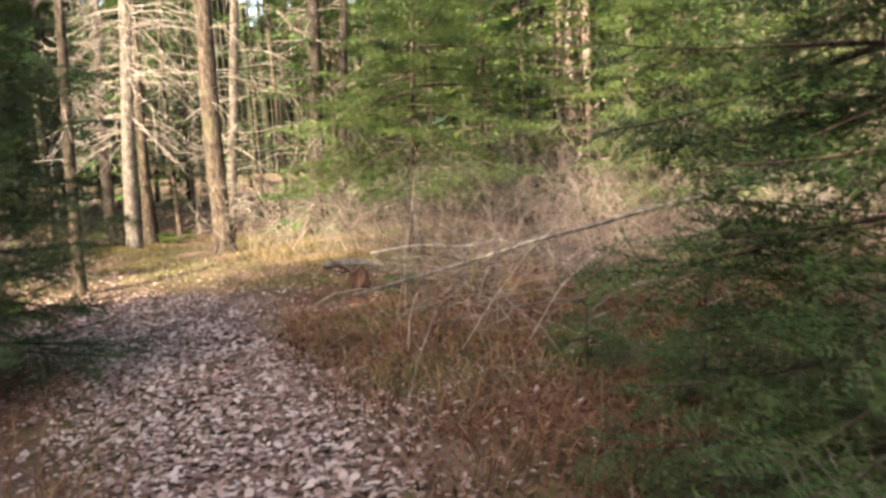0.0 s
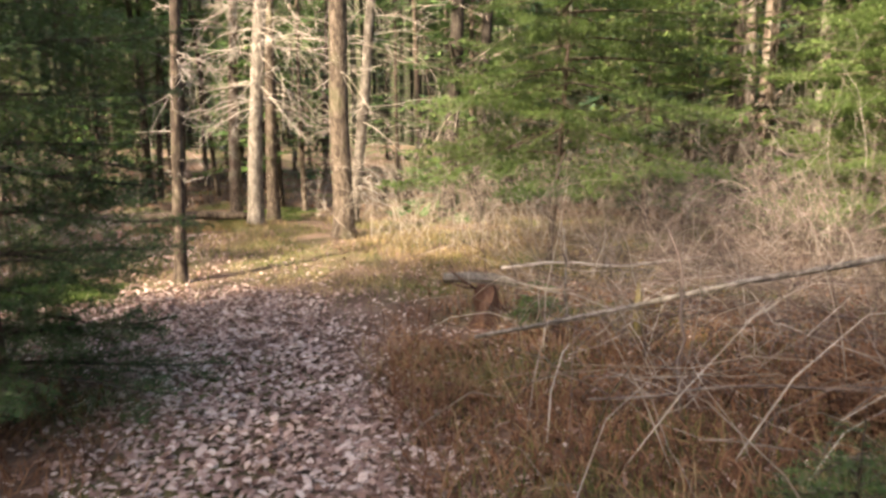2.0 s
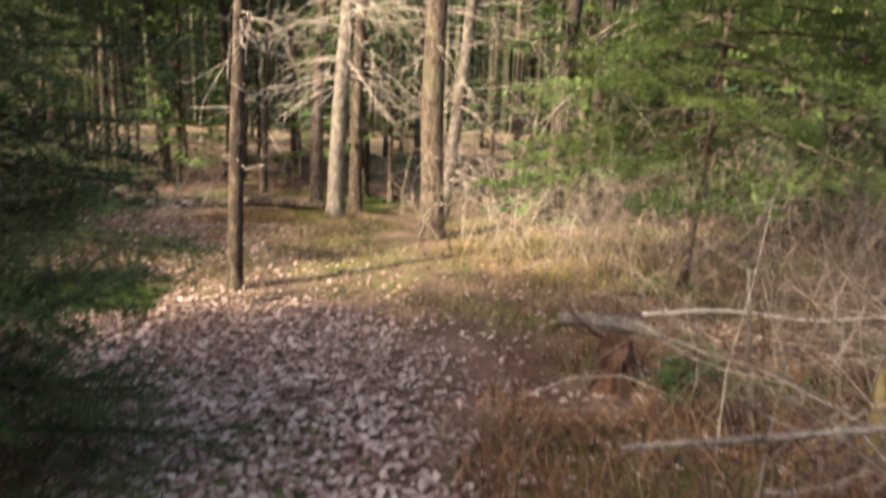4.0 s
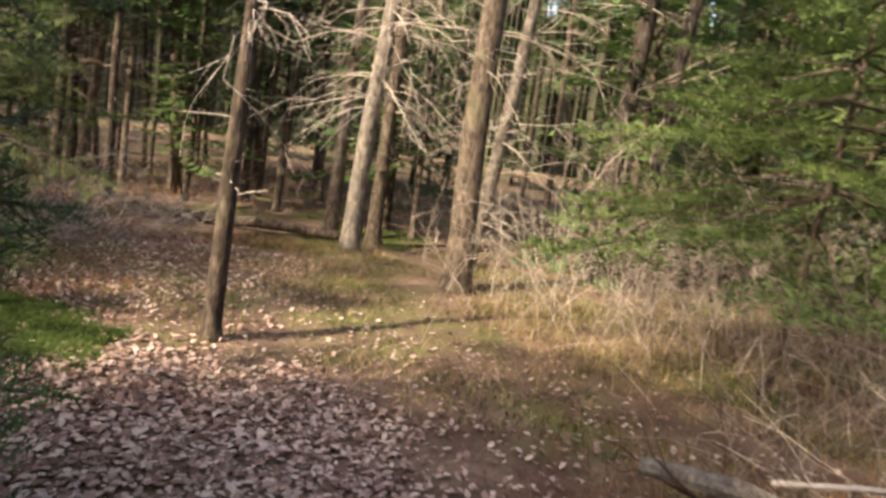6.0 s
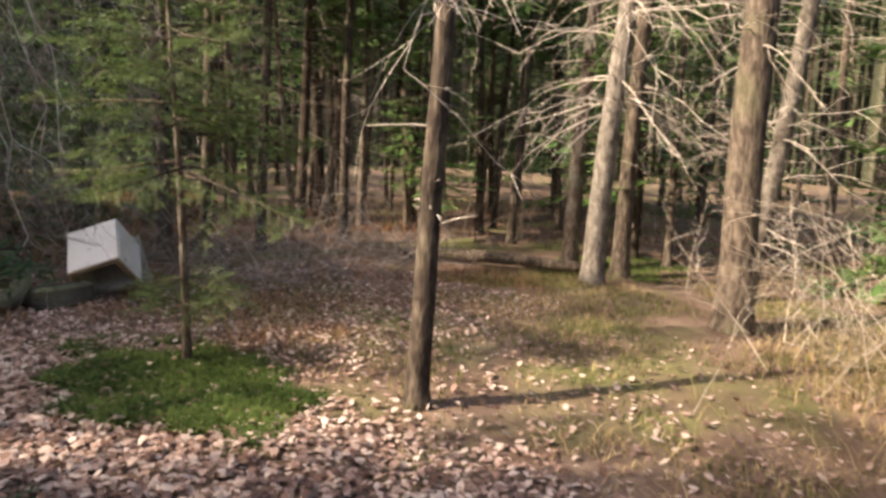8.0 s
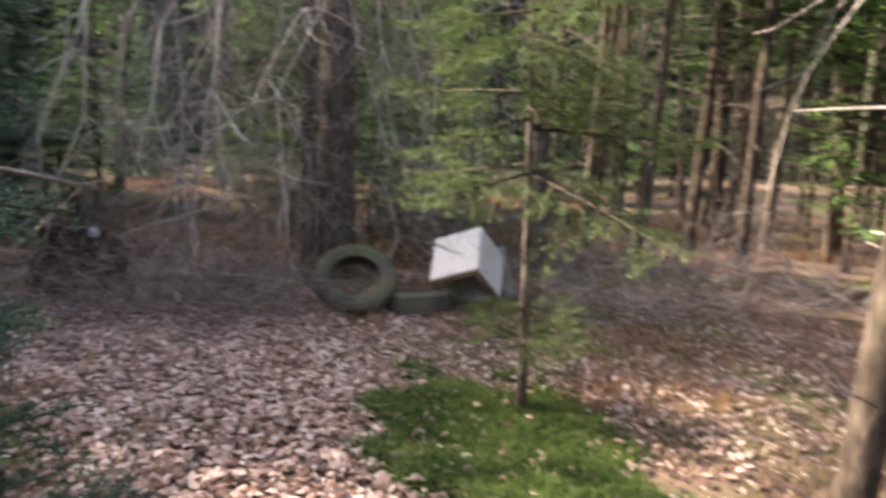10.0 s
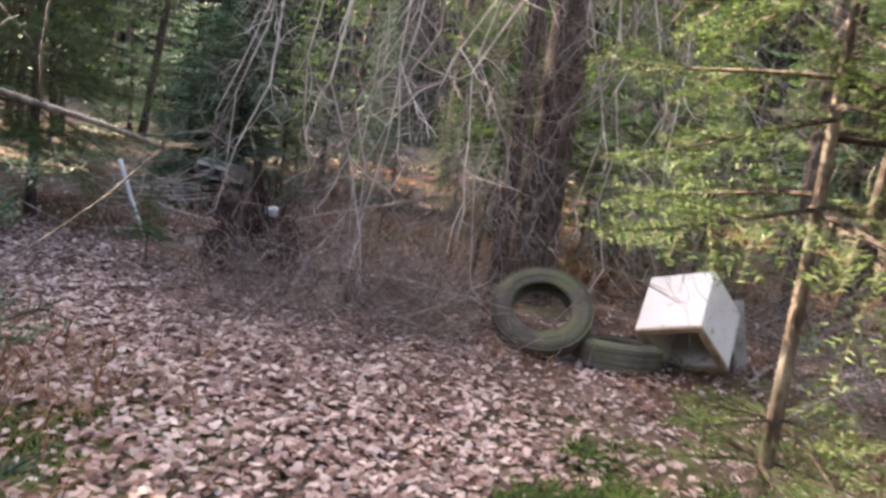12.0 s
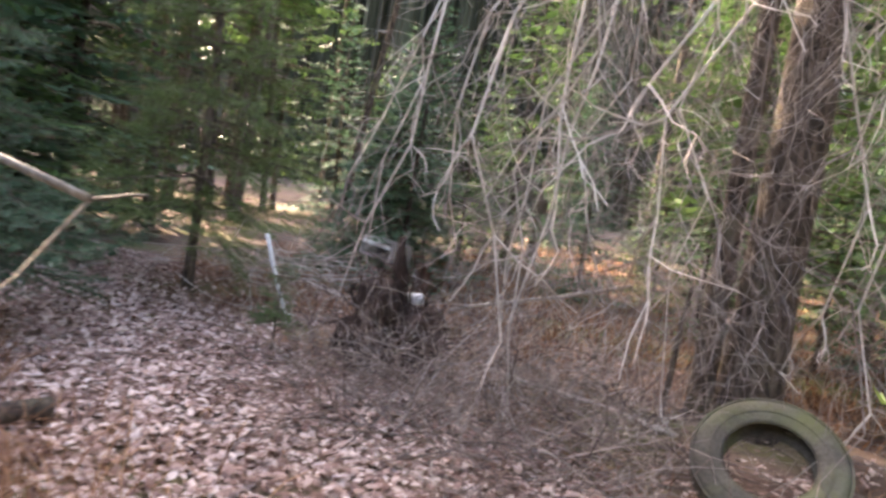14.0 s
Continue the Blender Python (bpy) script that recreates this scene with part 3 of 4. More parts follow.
def glade_trees():
    up = (6.5, 1.7, 3)
    tall_tree("spruce_tree", "slender brown spruce trunk with broken stubs beside the trail", "spruce tree", (-4.24, 7.88), (-4.15, 7.98), 11, 0.066, DARK_BARK,
              [(1.9, 3.6, 16, 0.75, 0.005, 0.1)], stubs=26, limb_mat=LICHEN_TWIG, crown=(5.5, 1.3, 4), swell=1.25)
    tall_tree("spruce_tree", "pale grey trunk with a fan of dead spiky branches", "spruce tree", (-5.5, 12.2), (-5.38, 12.36), 14, 0.125, PALE_BARK,
              [(1.9, 4.4, 46, 1.3, 0.009, 0.16)], stubs=20, limb_mat=LICHEN_TWIG, crown=up)
    tall_tree("spruce_tree", "grey spruce trunk in the shade of a paler one", "spruce tree", (-5.5, 12.9), (-5.45, 12.95), 13, 0.105, DARK_BARK, [(1.8, 4.2, 22, 1.2, 0.009, 0.14)], crown=up, limb_mat=LICHEN_TWIG)
    tall_tree("spruce_tree", "thin grey-barked spruce trunk standing in grass", "spruce tree", (-6.3, 13.05), (-6.2, 13.1), 12, 0.1, BARK, [(2.2, 5.0, 14, 1.0, 0.01, 0.1)], crown=up)
    tall_tree("pine_tree", "thick two-toned pine trunk at the edge of the glade", "pine tree", (-3.62, 11.3), (-3.56, 11.15), 16, 0.155, DARK_BARK, [(1.6, 4.5, 14, 0.9, 0.008, 0.1)], stubs=18, crown=(7, 2.0, 4))
    tall_tree("birch_tree", "leaning whitish trunk with many dead side twigs", "birch tree", (-3.95, 12.6), (-3.62, 12.75), 13, 0.1, PALE_BARK, [(0.6, 4.5, 36, 0.9, 0.007, 0.06)], stubs=24, limb_mat=LICHEN_TWIG)
    tall_tree("spruce_tree", "thin dark sapling trunk in the glade", "spruce tree", (-5.4, 14.1), (-5.4, 14.1), 9, 0.055, DARK_BARK, [(1.5, 4.0, 10, 0.7, 0.007, 0.05)], crown=(5.5, 1.2, 4))
    tall_tree("spruce_tree", "dark rough spruce trunk behind pale brush", "spruce tree", (-2.5, 13.6), (-2.35, 13.7), 15, 0.14, BLACK_BARK, [(2.2, 6, 20, 1.4, 0.013, 0.05)], crown=up)
    tall_tree("spruce_tree", "dark rough spruce trunk forking behind brush", "spruce tree", (-1.95, 13.4), (-1.75, 13.5), 14, 0.1, BLACK_BARK, [(2.0, 6, 20, 1.2, 0.011, 0.05)], crown=up)
    tall_tree("spruce_tree", "leaning grey trunk in the dark wood", "spruce tree", (-13.0, 14.5), (-12.72, 14.78), 11, 0.1, BARK, [(2.5, 5, 8, 0.9, 0.007, 0.06)], crown=up)
    tall_tree("spruce_tree", "thin grey trunk beyond a brush heap", "spruce tree", (-11.9, 12.9), (-12.1, 12.65), 9, 0.06, BARK, [(2.0, 5, 8, 0.7, 0.006, 0.06)], crown=(5.5, 1.3, 3))
    tall_tree("pine_tree", "pale straight pine trunk in hazy light", "pine tree", (3.1, 16.6), (3.12, 17.0), 17, 0.2, BARK, [(4, 7, 8, 1.2, 0.012, 0.05)], crown=(8, 2, 4))
    tall_tree("pine_tree", "pale straight pine trunk in hazy light", "pine tree", (3.45, 16.9), (3.55, 17.1), 17, 0.17, BARK, [(4, 7, 8, 1.2, 0.012, 0.05)], crown=(8, 2, 4))
    tall_tree("pine_tree", "thin pale trunk behind a sunlit fir", "pine tree", (4.9, 18.3), (5.0, 18.5), 15, 0.12, PALE_BARK, [(3, 7, 8, 1.1, 0.01, 0.05)], crown=(8, 2, 4))
    s = Soup()
    tube(s, crooked((0, 0, 0), (2.75, 0.8, 2.2), 4.6, 8, 0.012), np.linspace(0.05, 0.03, 9), 9, 0.06)
    t = tagged(part("leaning_snag", s, BARK, smooth=True), "pale dead trunk leaning across other trees", "dead trunk")
    t.location = (2.35, 14.6, 1.4)
    s = Soup()
    tube(s, crooked((2.35, 14.6, -0.1), (-0.02, 0.0, 1), 1.62, 4, 0.03), np.linspace(0.1, 0.085, 5), 8, 0.1)
    tagged(part("broken_stump", s, DARK_BARK, smooth=True), "broken dark stump holding up a leaning trunk", "stump")


def firs():
    fir("young green fir with a forked pale stem in moss", (-5.83, 7.36), 3.2, 0.03, 1.32, 0.86, 2, NEEDLE_LIT, BARK, 0.2, 5, (0.05, -0.12), sparse=0.15, shape=0.4,
        skirt=((0.42, 0.5, 5), (0.58, 0.42, 5)))
    fir("dense fir overhanging the trail's edge, coloured dark as in shade", (1.62, 2.1), 4.2, 0.06, 0.15, 1.3, 2, NEEDLE_SHADED, gap=0.2, per=7, shape=0.35)
    fir("fir with low drooping boughs beside the trail, coloured dark as in shade", (-3.25, 4.5), 3.9, 0.045, 0.35, 1.2, 2, NEEDLE_SHADED, gap=0.21, per=7, shape=0.3)
    fir("green fir reaching over the trail", (-4.7, 4.66), 2.9, 0.045, 0.2, 0.96, 2, NEEDLE_BLUE, gap=0.19, per=7, shape=0.5)
    fir("sunlit yellow-green fir behind a brush pile", (3.7, 10.6), 5.5, 0.08, 0.7, 1.9, 1, NEEDLE_LIT, gap=0.25, per=7, shape=0.5)
    fir("thin young fir with a bright sparse crown", (-0.5, 9.6), 4.8, 0.04, 1.35, 2.0, 1, NEEDLE_LIT, BARK, 0.25, 6, (0.3, -0.1), sparse=0.3, bare_to=0.4, shape=0.4)
    fir("bushy green fir by the trail's end", (-10.0, 2.3), 4.3, 0.05, 0.75, 1.25, 2, NEEDLE_LIT, gap=0.24, per=6, bare_to=0.3, shape=0.6, sparse=0.1)
    fir("small blue-green fir beyond a brush heap", (-12.5, 3.1), 2.7, 0.035, 0.4, 1.2, 1, NEEDLE_BLUE, gap=0.16, per=8)
    fir("knee-high fir seedling among fallen leaves", (-8.75, 3.95), 0.68, 0.009, 0.2, 0.26, 2, NEEDLE, gap=0.06)
    fir("low fir boughs over brown leaves", (-7.75, 2.4), 2.4, 0.035, 0.4, 1.0, 2, NEEDLE_BLUE, gap=0.2, per=6)
    fir("low dark fir seedling in dead bracken", (0.75, 3.75), 0.5, 0.01, 0.08, 0.42, 2, NEEDLE, gap=0.08, per=6)
    fir("low dark fir seedling in dead bracken", (1.2, 3.2), 0.65, 0.01, 0.08, 0.5, 2, NEEDLE, gap=0.08, per=7)
    fir("low dark fir seedling in dead bracken", (-0.45, 6.75), 0.36, 0.01, 0.06, 0.34, 1, NEEDLE, gap=0.07, per=6)


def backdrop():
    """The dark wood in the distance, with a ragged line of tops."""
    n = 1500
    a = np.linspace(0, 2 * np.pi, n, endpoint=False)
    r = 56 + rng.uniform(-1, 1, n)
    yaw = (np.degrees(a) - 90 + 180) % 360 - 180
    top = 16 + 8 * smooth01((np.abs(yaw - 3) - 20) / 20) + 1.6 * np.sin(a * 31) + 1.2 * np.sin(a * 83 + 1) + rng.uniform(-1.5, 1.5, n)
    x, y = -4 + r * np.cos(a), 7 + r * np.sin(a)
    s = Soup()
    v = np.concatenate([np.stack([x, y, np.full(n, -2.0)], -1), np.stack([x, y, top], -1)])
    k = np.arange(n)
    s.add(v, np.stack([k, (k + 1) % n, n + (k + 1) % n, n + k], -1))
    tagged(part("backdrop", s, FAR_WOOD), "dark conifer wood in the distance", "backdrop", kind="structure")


def far_forest():
    """The wood around: bare spruce trunks with dead limbs and firs, a few shapes repeated."""
    proto = [tall_tree("spruce_tree", "bare grey spruce trunk in the dense wood", "spruce tree", (0, 0), (0.1, 0.05), 14, 0.1, b, [(0.9, 5.4, 27, 1.4, 0.007, 0.14)],
                       stubs=10, crown=cr, group="trees of the wood", sides=7, limb_mat=lm, near=False)
             for b, lm, cr in ((DARK_BARK, BROWN_TWIG, (5.8, 2.1, 5)), (DARK_BARK, GREY_TWIG, (6.5, 1.9, 4)), (DARK_BARK, GREY_TWIG, (5.3, 2.1, 5)), (BARK, DEAD_TWIG, None))]
    proto += [fir("dark green fir in the dense wood", (0, 0), 6.5, 0.07, lo, 1.6, 0, nd, gap=0.3, per=6, group="firs of the wood", shape=0.65) for lo, nd in ((0.5, NEEDLE), (1.2, NEEDLE), (0.3, NEEDLE_BLUE), (0.6, NEEDLE_LIT))]
    spots, kind = [], []

    def clear(x, y):
        if trail_gap(np.array(x), np.array(y)) < 1.5:
            return False
        if -9.0 < x < 2.6 and -2 < y < 14.2 or -11.2 < x < -8.9 and 1 < y < 8.8:
            return False
        if 0.5 < x < 5.5 and 2 < y < 12:
            return False
        return all((x - a) ** 2 + (y - b) ** 2 > 0.8 for a, b in spots)
    # unseen thick stand, added to shade the first stretch of the trail
    for o in np.arange(-5.0, 4.3, 0.45):
        d = rng.uniform(8.5, 18)
        x, y = 0.3 - 0.5 * d + 0.866 * o, 2.8 - 0.866 * d - 0.5 * o
        if clear(x, y):
            spots.append((x, y))
            kind.append((0, 2)[rng.integers(2)])
    # wood added to shade the later walk; a slit lets sun streak the glade
    for side in np.arange(-16.5, -2.4, 0.34):
        if abs(side + 7.4) < 0.45 or rng.random() < 0.5:
            continue
        d = rng.uniform(9, 16)
        x, y = -6 + 0.866 * (side + 8.45) - 0.5 * d, 6.5 - 0.5 * (side + 8.45) - 0.866 * d
        if clear(x, y):
            spots.append((x, y))
            kind.append((0, 2)[rng.integers(2)] if abs(side + 8.75) > 0.55 else 4 + int(rng.integers(3)))
    # low firs that close the wood behind the hanging tree
    for _ in range(20):
        x, y = rng.uniform(-17, -12), rng.uniform(3.2, 12)
        if clear(x, y):
            spots.append((x, y))
            kind.append(14 + int(rng.integers(3)))
    # dense firs and tall spruces added to keep the sun off the trail's bend
    for lane, along, k in [(l, rng.uniform(4.2, 5.2), 24) for l in np.arange(-8.4, -5.4, 0.5)] + [(l, rng.uniform(6.4, 7.6), 54) for l in np.arange(-9.6, -6.4, 0.5)] + [(l, rng.uniform(9, 13), 60) for l in np.arange(-14.2, -9.5, 0.33)]:
        spots.append((0.866 * lane - 0.5 * along, -0.5 * lane - 0.866 * along))
        kind.append(k + (0, 2)[rng.integers(2)])
    # low growth that closes the view under the trunks
    for _ in range(75):
        x, y = (rng.uniform(-19, -7), rng.uniform(13.5, 21)) if rng.random() < 0.55 else (rng.uniform(-19, -12.5), rng.uniform(2, 13))
        if clear(x, y):
            spots.append((x, y))
            kind.append(14 + int(rng.integers(3)) if x < -12.5 and y < 13 else 40 + int(rng.integers(3)))
    # the dark stand beyond the brush heap
    for _ in range(32):
        x, y = rng.uniform(-17, -9.3), rng.uniform(9.5, 17)
        if clear(x, y):
            spots.append((x, y))
            kind.append((0, 2)[rng.integers(2)])
    # young firs behind the thicket, sunlit by their lighter needle colour
    for x, y in ((0.9, 13.6), (2.6, 12.9), (4.6, 14.4), (-0.6, 15.6), (1.9, 16.3), (6.2, 12.2), (5.6, 17.2), (-2.6, 16.6)):
        spots.append((x, y))
        kind.append(7)
    tries = 0
    while len(spots) < 315 and tries < 12000:
        tries += 1
        d, a = rng.uniform(0, 1) ** 0.8 * 26 + 5, rng.uniform(0, 6.28)
        x, y = -4 + d * math.cos(a), 7 + d * math.sin(a)
        # few trees behind the start, which the walk never faces
        if not clear(x, y) or (y < -1 and x > 3 and rng.random() < 0.7):
            continue
        spots.append((x, y))
        # low growth only where the sun comes in over the glade
        ahead = -0.5 * (x + 4.0) - 0.866 * (y - 9.3)
        lane = 0.866 * x - 0.5 * y
        gap = (abs(lane + 7.4) < 0.9 or abs(lane + 8.75) < 0.7) and ahead > 2
        trunk = rng.random() < (0.6 if y > 12 and x > -7 else 0.55)
        kind.append((int(rng.integers(3)) if not gap else 3) if trunk else 4 + int(rng.integers(3)) + (10 if gap and ahead < 11 else 0))
    # unseen tall crowns, added to shade the brush beside the trail
    for n in range(9):
        lane, along = -3.0 + 0.5 * n, 9.6 + 2.2 * (n % 2)
        spots.append((0.866 * lane - 0.5 * along, -0.5 * lane - 0.866 * along))
        kind.append(0 if n % 2 else 2)
    used = set()
    for (x, y), k in zip(spots, kind):
        s = rng.uniform(0.75, 1.25) * (0.5 if 10 <= k < 20 else 1)
        if k >= 20:
            s = rng.uniform(0.84, 0.96) if k < 40 else rng.uniform(0.55, 0.8) if k < 50 else rng.uniform(1.12, 1.24) if k < 60 else rng.uniform(0.85, 1.0)
        k = k % 10
        m = Matrix.LocRotScale(Vector(on_ground(x, y)), Euler((rng.normal(0, 0.035), rng.normal(0, 0.035), rng.uniform(0, 6.28))), (s, s, s))
        if k in used:
            ob = copy_thing(proto[k], Matrix.Identity(4))
            ob.matrix_basis = m
        else:
            used.add(k)
            proto[k].matrix_basis = Matrix.Translation(Vector(on_ground(x, y)))


def hanging_tree():
    """The big tree whose bare lichened limbs hang to the ground over the tyres."""
    stem, hanging, fine = Soup(), [], Soup()
    base = np.array([-9.75, 7.0, 0.0])
    z = np.array([-0.2, 0, 0.15, 0.4, 1, 2, 3, 4.5, 6, 8, 11])
    tube(stem, np.stack([0.02 * np.sin(z), -0.015 * z, z], -1), [0.27, 0.25, 0.22, 0.2, 0.185, 0.175, 0.165, 0.15, 0.13, 0.1, 0.05], 14, 0.07)
    tube(stem, np.stack([0.08 + 0.02 * z, -0.3 - 0.02 * z, z], -1)[:8], [0.12, 0.1, 0.09, 0.08, 0.075, 0.07, 0.065, 0.05], 10, 0.07)

    def limb(start, end, r, depth, soup, swing=0.25):
        start, end = np.asarray(start, float), np.asarray(end, float)
        n = 14
        t = np.linspace(0, 1, n)[:, None]
        flat = start + (end - start) * np.array([1, 1, 0]) * (1 - (1 - t) ** 1.7)
        pts = flat * np.array([1, 1, 0]) + np.array([0, 0, 1]) * (start[2] + (end[2] - start[2]) * t ** 1.9 + 0.45 * np.sin(np.pi * t) * np.linalg.norm(end - start) * 0.12)
        pts = pts + np.cumsum(rng.normal(0, swing * 0.17, (n, 3)), 0) * np.minimum(1, t * 3) + rng.normal(0, 0.05, (n, 3)) * np.minimum(1, t * 4)
        tube(soup, pts, np.linspace(r, 0.0045, n), 5)
        if depth:
            for k in range(3, n):
                for _ in range(2):
                    d = unit(pts[k] - pts[k - 1]) * 0.6 + rng.normal(0, 0.6, 3) + np.array([0, 0, -0.35])
                    twiggy(soup if rng.random() < 0.5 else fine, pts[k], d, rng.uniform(0.2, 0.7), max(0.0028, r * 0.33), 1, 0.32, 0.08, 3, 3, 0.1)
    hung = [(1.5, -1.8, 0.62), (1.15, -2.45, 1.1), (1.05, -1.5, 0.95), (1.1, -1.05, 1.5), (0.8, -0.5, 1.0), (1.1, -2.3, 1.35), (1.0, 0.1, 1.2), (1.9, -1.9, 1.35), (2.05, -1.6, 0.7), (2.0, -1.35, 1.15),
            (2.1, -0.9, 1.5), (2.1, -0.7, 1.3), (1.5, -0.9, 0.8), (1.4, 0.5, 1.0)]
    hung += [(d * math.cos(a), d * math.sin(a), rng.uniform(0.4, 1.6)) for d, a in zip(rng.uniform(0.8, 2.4, 4), np.radians(rng.uniform(-110, 60, 4)))]
    for n, (ex, ey, ez) in enumerate(hung):
        limbs = Soup()
        limb((0.1, -0.1, rng.uniform(3.0, 4.6)), (ex, ey, ez), rng.uniform(0.014, 0.022) if n < 14 else rng.uniform(0.009, 0.016), 1, limbs, 0.5)
        hanging.append(limbs)
    for _ in range(430):
        a, d = radians(rng.uniform(-125, 80)), rng.uniform(0.5, 2.2)
        p = (d * math.cos(a), d * math.sin(a), rng.uniform(0.9, 3.6))
        twiggy(fine, p, (rng.normal(0, 0.7), rng.normal(0, 0.7), -0.7), rng.uniform(0.4, 1.1), 0.0042, 2, 0.3, 0.07, 3, 3, 0.08)
    thing = empty("hanging_tree", "large dark tree with bare lichened limbs hanging low", "tree", base)
    part("trunk", stem, DARK_BARK, thing, smooth=True)
    for limbs in hanging:
        part("hanging_limb", limbs, LICHEN_TWIG, thing, "pale lichened hanging limb")
    tagged(part("fine_twig_tangle", fine, GREY_TWIG, thing), kind="stuff")


# ---- brush, logs and sticks ----
def pole(name, label, category, a, b, r0, r1, mat, bend=0.02, sides=9):
    a, b = np.array(a, float), np.array(b, float)
    s = Soup()
    t = np.linspace(0, 1, 10)[:, None]
    pts = (b - a) * t + np.cumsum(rng.normal(0, bend, (10, 3)), 0) * np.sin(np.pi * t)
    tube(s, pts, np.linspace(r0, r1, 10), sides, 0.06)
    for _ in range(4):
        k = rng.integers(1, 9)
        twiggy(s, pts[k], unit(rng.normal(0, 1, 3) + np.array([0, 0, 0.6])), rng.uniform(0.04, 0.16), r1 * 0.4, 0, 0.1, 0, 1, 4)
    ob = tagged(part(name, s, mat, smooth=True), label, category)
    ob.location = a
    return ob


def brush():
    s, p = Soup(), Soup()
    for _ in range(430):
        x, y = rng.uniform(-0.9, 4.6), rng.uniform(4.9, 10.5)
        if x < 0 and y < 6.2:
            continue
        h = rng.uniform(0.3, 0.9) + 0.18 * max(0, y - 6)
        twiggy(s if rng.random() < 0.75 else p, on_ground(x, y), (rng.normal(0, 0.5), rng.normal(0, 0.5), 1), h, rng.uniform(0.0022, 0.005), 2, 0.18, 0.1, 3, 3)
    for _ in range(400):
        x, y = rng.uniform(-0.3, 3.6), rng.uniform(4.4, 8.0)
        twiggy(s if rng.random() < 0.75 else p, on_ground(x, y, rng.uniform(0.05, 0.5)), (rng.normal(0, 1), rng.normal(0, 1), rng.normal(0, 0.25)), rng.uniform(0.35, 1.1), rng.uniform(0.002, 0.0042), 1, 0.16, 0, 3, 3)
    for _ in range(110):
        x, y = rng.uniform(-0.6, 3.2), rng.uniform(3.0, 7.6)
        twiggy(p, on_ground(x, y), (rng.normal(0, 0.5), rng.normal(0, 0.5), 1), rng.uniform(0.6, 1.4), rng.uniform(0.003, 0.0055), 0 if rng.random() < 0.5 else 1, 0.1, 0.4, 2, 3, 0.05)
    haze = Soup()
    for _ in range(420):
        x, y = rng.uniform(-1.9, 6.5), rng.uniform(8.6, 14.5)
        if x < -0.6 and y < 10:
            continue
        twiggy(haze, on_ground(x, y), (rng.normal(0, 0.35), rng.normal(0, 0.3), 1), rng.uniform(0.7, 1.9), rng.uniform(0.003, 0.0065), 2, 0.18, 0.05, 3, 3)
    tagged(part("thicket", haze, GREY_TWIG), "tall grey leafless thicket behind the brush", "shrub", kind="stuff")
    tagged(part("brush_pile", s, BROWN_TWIG), "tangled heap of dead brown brushwood", "brushwood", kind="stuff")
    tagged(part("brushwood", p, DEAD_TWIG), "pale dead twigs in a tangled brush heap", "brushwood", kind="stuff")
    s = Soup()
    for _ in range(120):
        x, y = rng.normal(-1.9, 0.9), rng.normal(10.9, 0.7)
        twiggy(s, on_ground(x, y), (rng.normal(0, 0.4), rng.normal(0, 0.3), 1), rng.uniform(0.4, 1.5), rng.uniform(0.003, 0.006), 2, 0.2, 0.06, 3, 3)
    fallen = Soup()
    for _ in range(400):
        x, y = rng.uniform(-9.3, -7.5), rng.uniform(4.5, 6.8)
        if x > -8.0 and y > 6.2:
            continue
        twiggy(fallen, on_ground(x, y, rng.uniform(0.02, 0.3)), (rng.normal(0, 1), rng.normal(0, 1), rng.normal(0.1, 0.3)), rng.uniform(0.3, 0.9), rng.uniform(0.0025, 0.005), 1, 0.3, 0.05, 3, 3, 0.08)
    tagged(part("fallen_twigs", fallen, BROWN_TWIG), "dark tangle of fallen twigs under hanging limbs", "twigs", kind="stuff")
    tagged(part("bleached_brush", s, DEAD_TWIG), "bleached dead shrubs at the sunny glade's edge", "shrub", kind="stuff")
    s = Soup()
    heap = Soup()
    for _ in range(330):
        x, y = rng.uniform(-9.6, -7.9), rng.uniform(4.75, 6.5)
        twiggy(s if rng.random() < 0.55 else heap, on_ground(x, y), (rng.normal(0, 0.7), rng.normal(0, 0.7), 0.8), rng.uniform(0.2, 0.75), rng.uniform(0.0028, 0.005), 2, 0.22, 0.12, 2, 3, 0.02)
    for _ in range(380):
        x, y = rng.uniform(-10.8, -7.2), rng.uniform(8.2, 12.5)
        twiggy(s, on_ground(x, y, 0.05), (rng.normal(0, 1), rng.normal(0, 1), rng.uniform(0, 1.1)), rng.uniform(0.4, 1.2), rng.uniform(0.004, 0.008), 1, 0.16, 0.05, 3, 3, 0.03)
    for _ in range(230):
        x, y = rng.uniform(-16, -9.6), rng.uniform(3.6, 10.5)
        twiggy(s, on_ground(x, y), (rng.normal(0, 0.3), rng.normal(0, 0.3), 1), rng.uniform(0.5, 1.4), rng.uniform(0.003, 0.006), 2, 0.2, 0.05, 3, 3)
    for _ in range(150):
        x, y = rng.uniform(-14, 3), rng.uniform(14, 20)
        twiggy(s, on_ground(x, y), (rng.normal(0, 0.4), rng.normal(0, 0.4), 1), rng.uniform(0.4, 1.3), rng.uniform(0.004, 0.008), 2, 0.2, 0.06, 2, 3)
    tagged(part("dead_scrub", s, GREY_TWIG), "low tangle of thin brown dead stems", "scrub", kind="stuff")
    tagged(part("twig_heap", heap, DEAD_TWIG), "grey heap of thin dead twigs under hanging limbs", "twigs", kind="stuff")
    s = Soup()
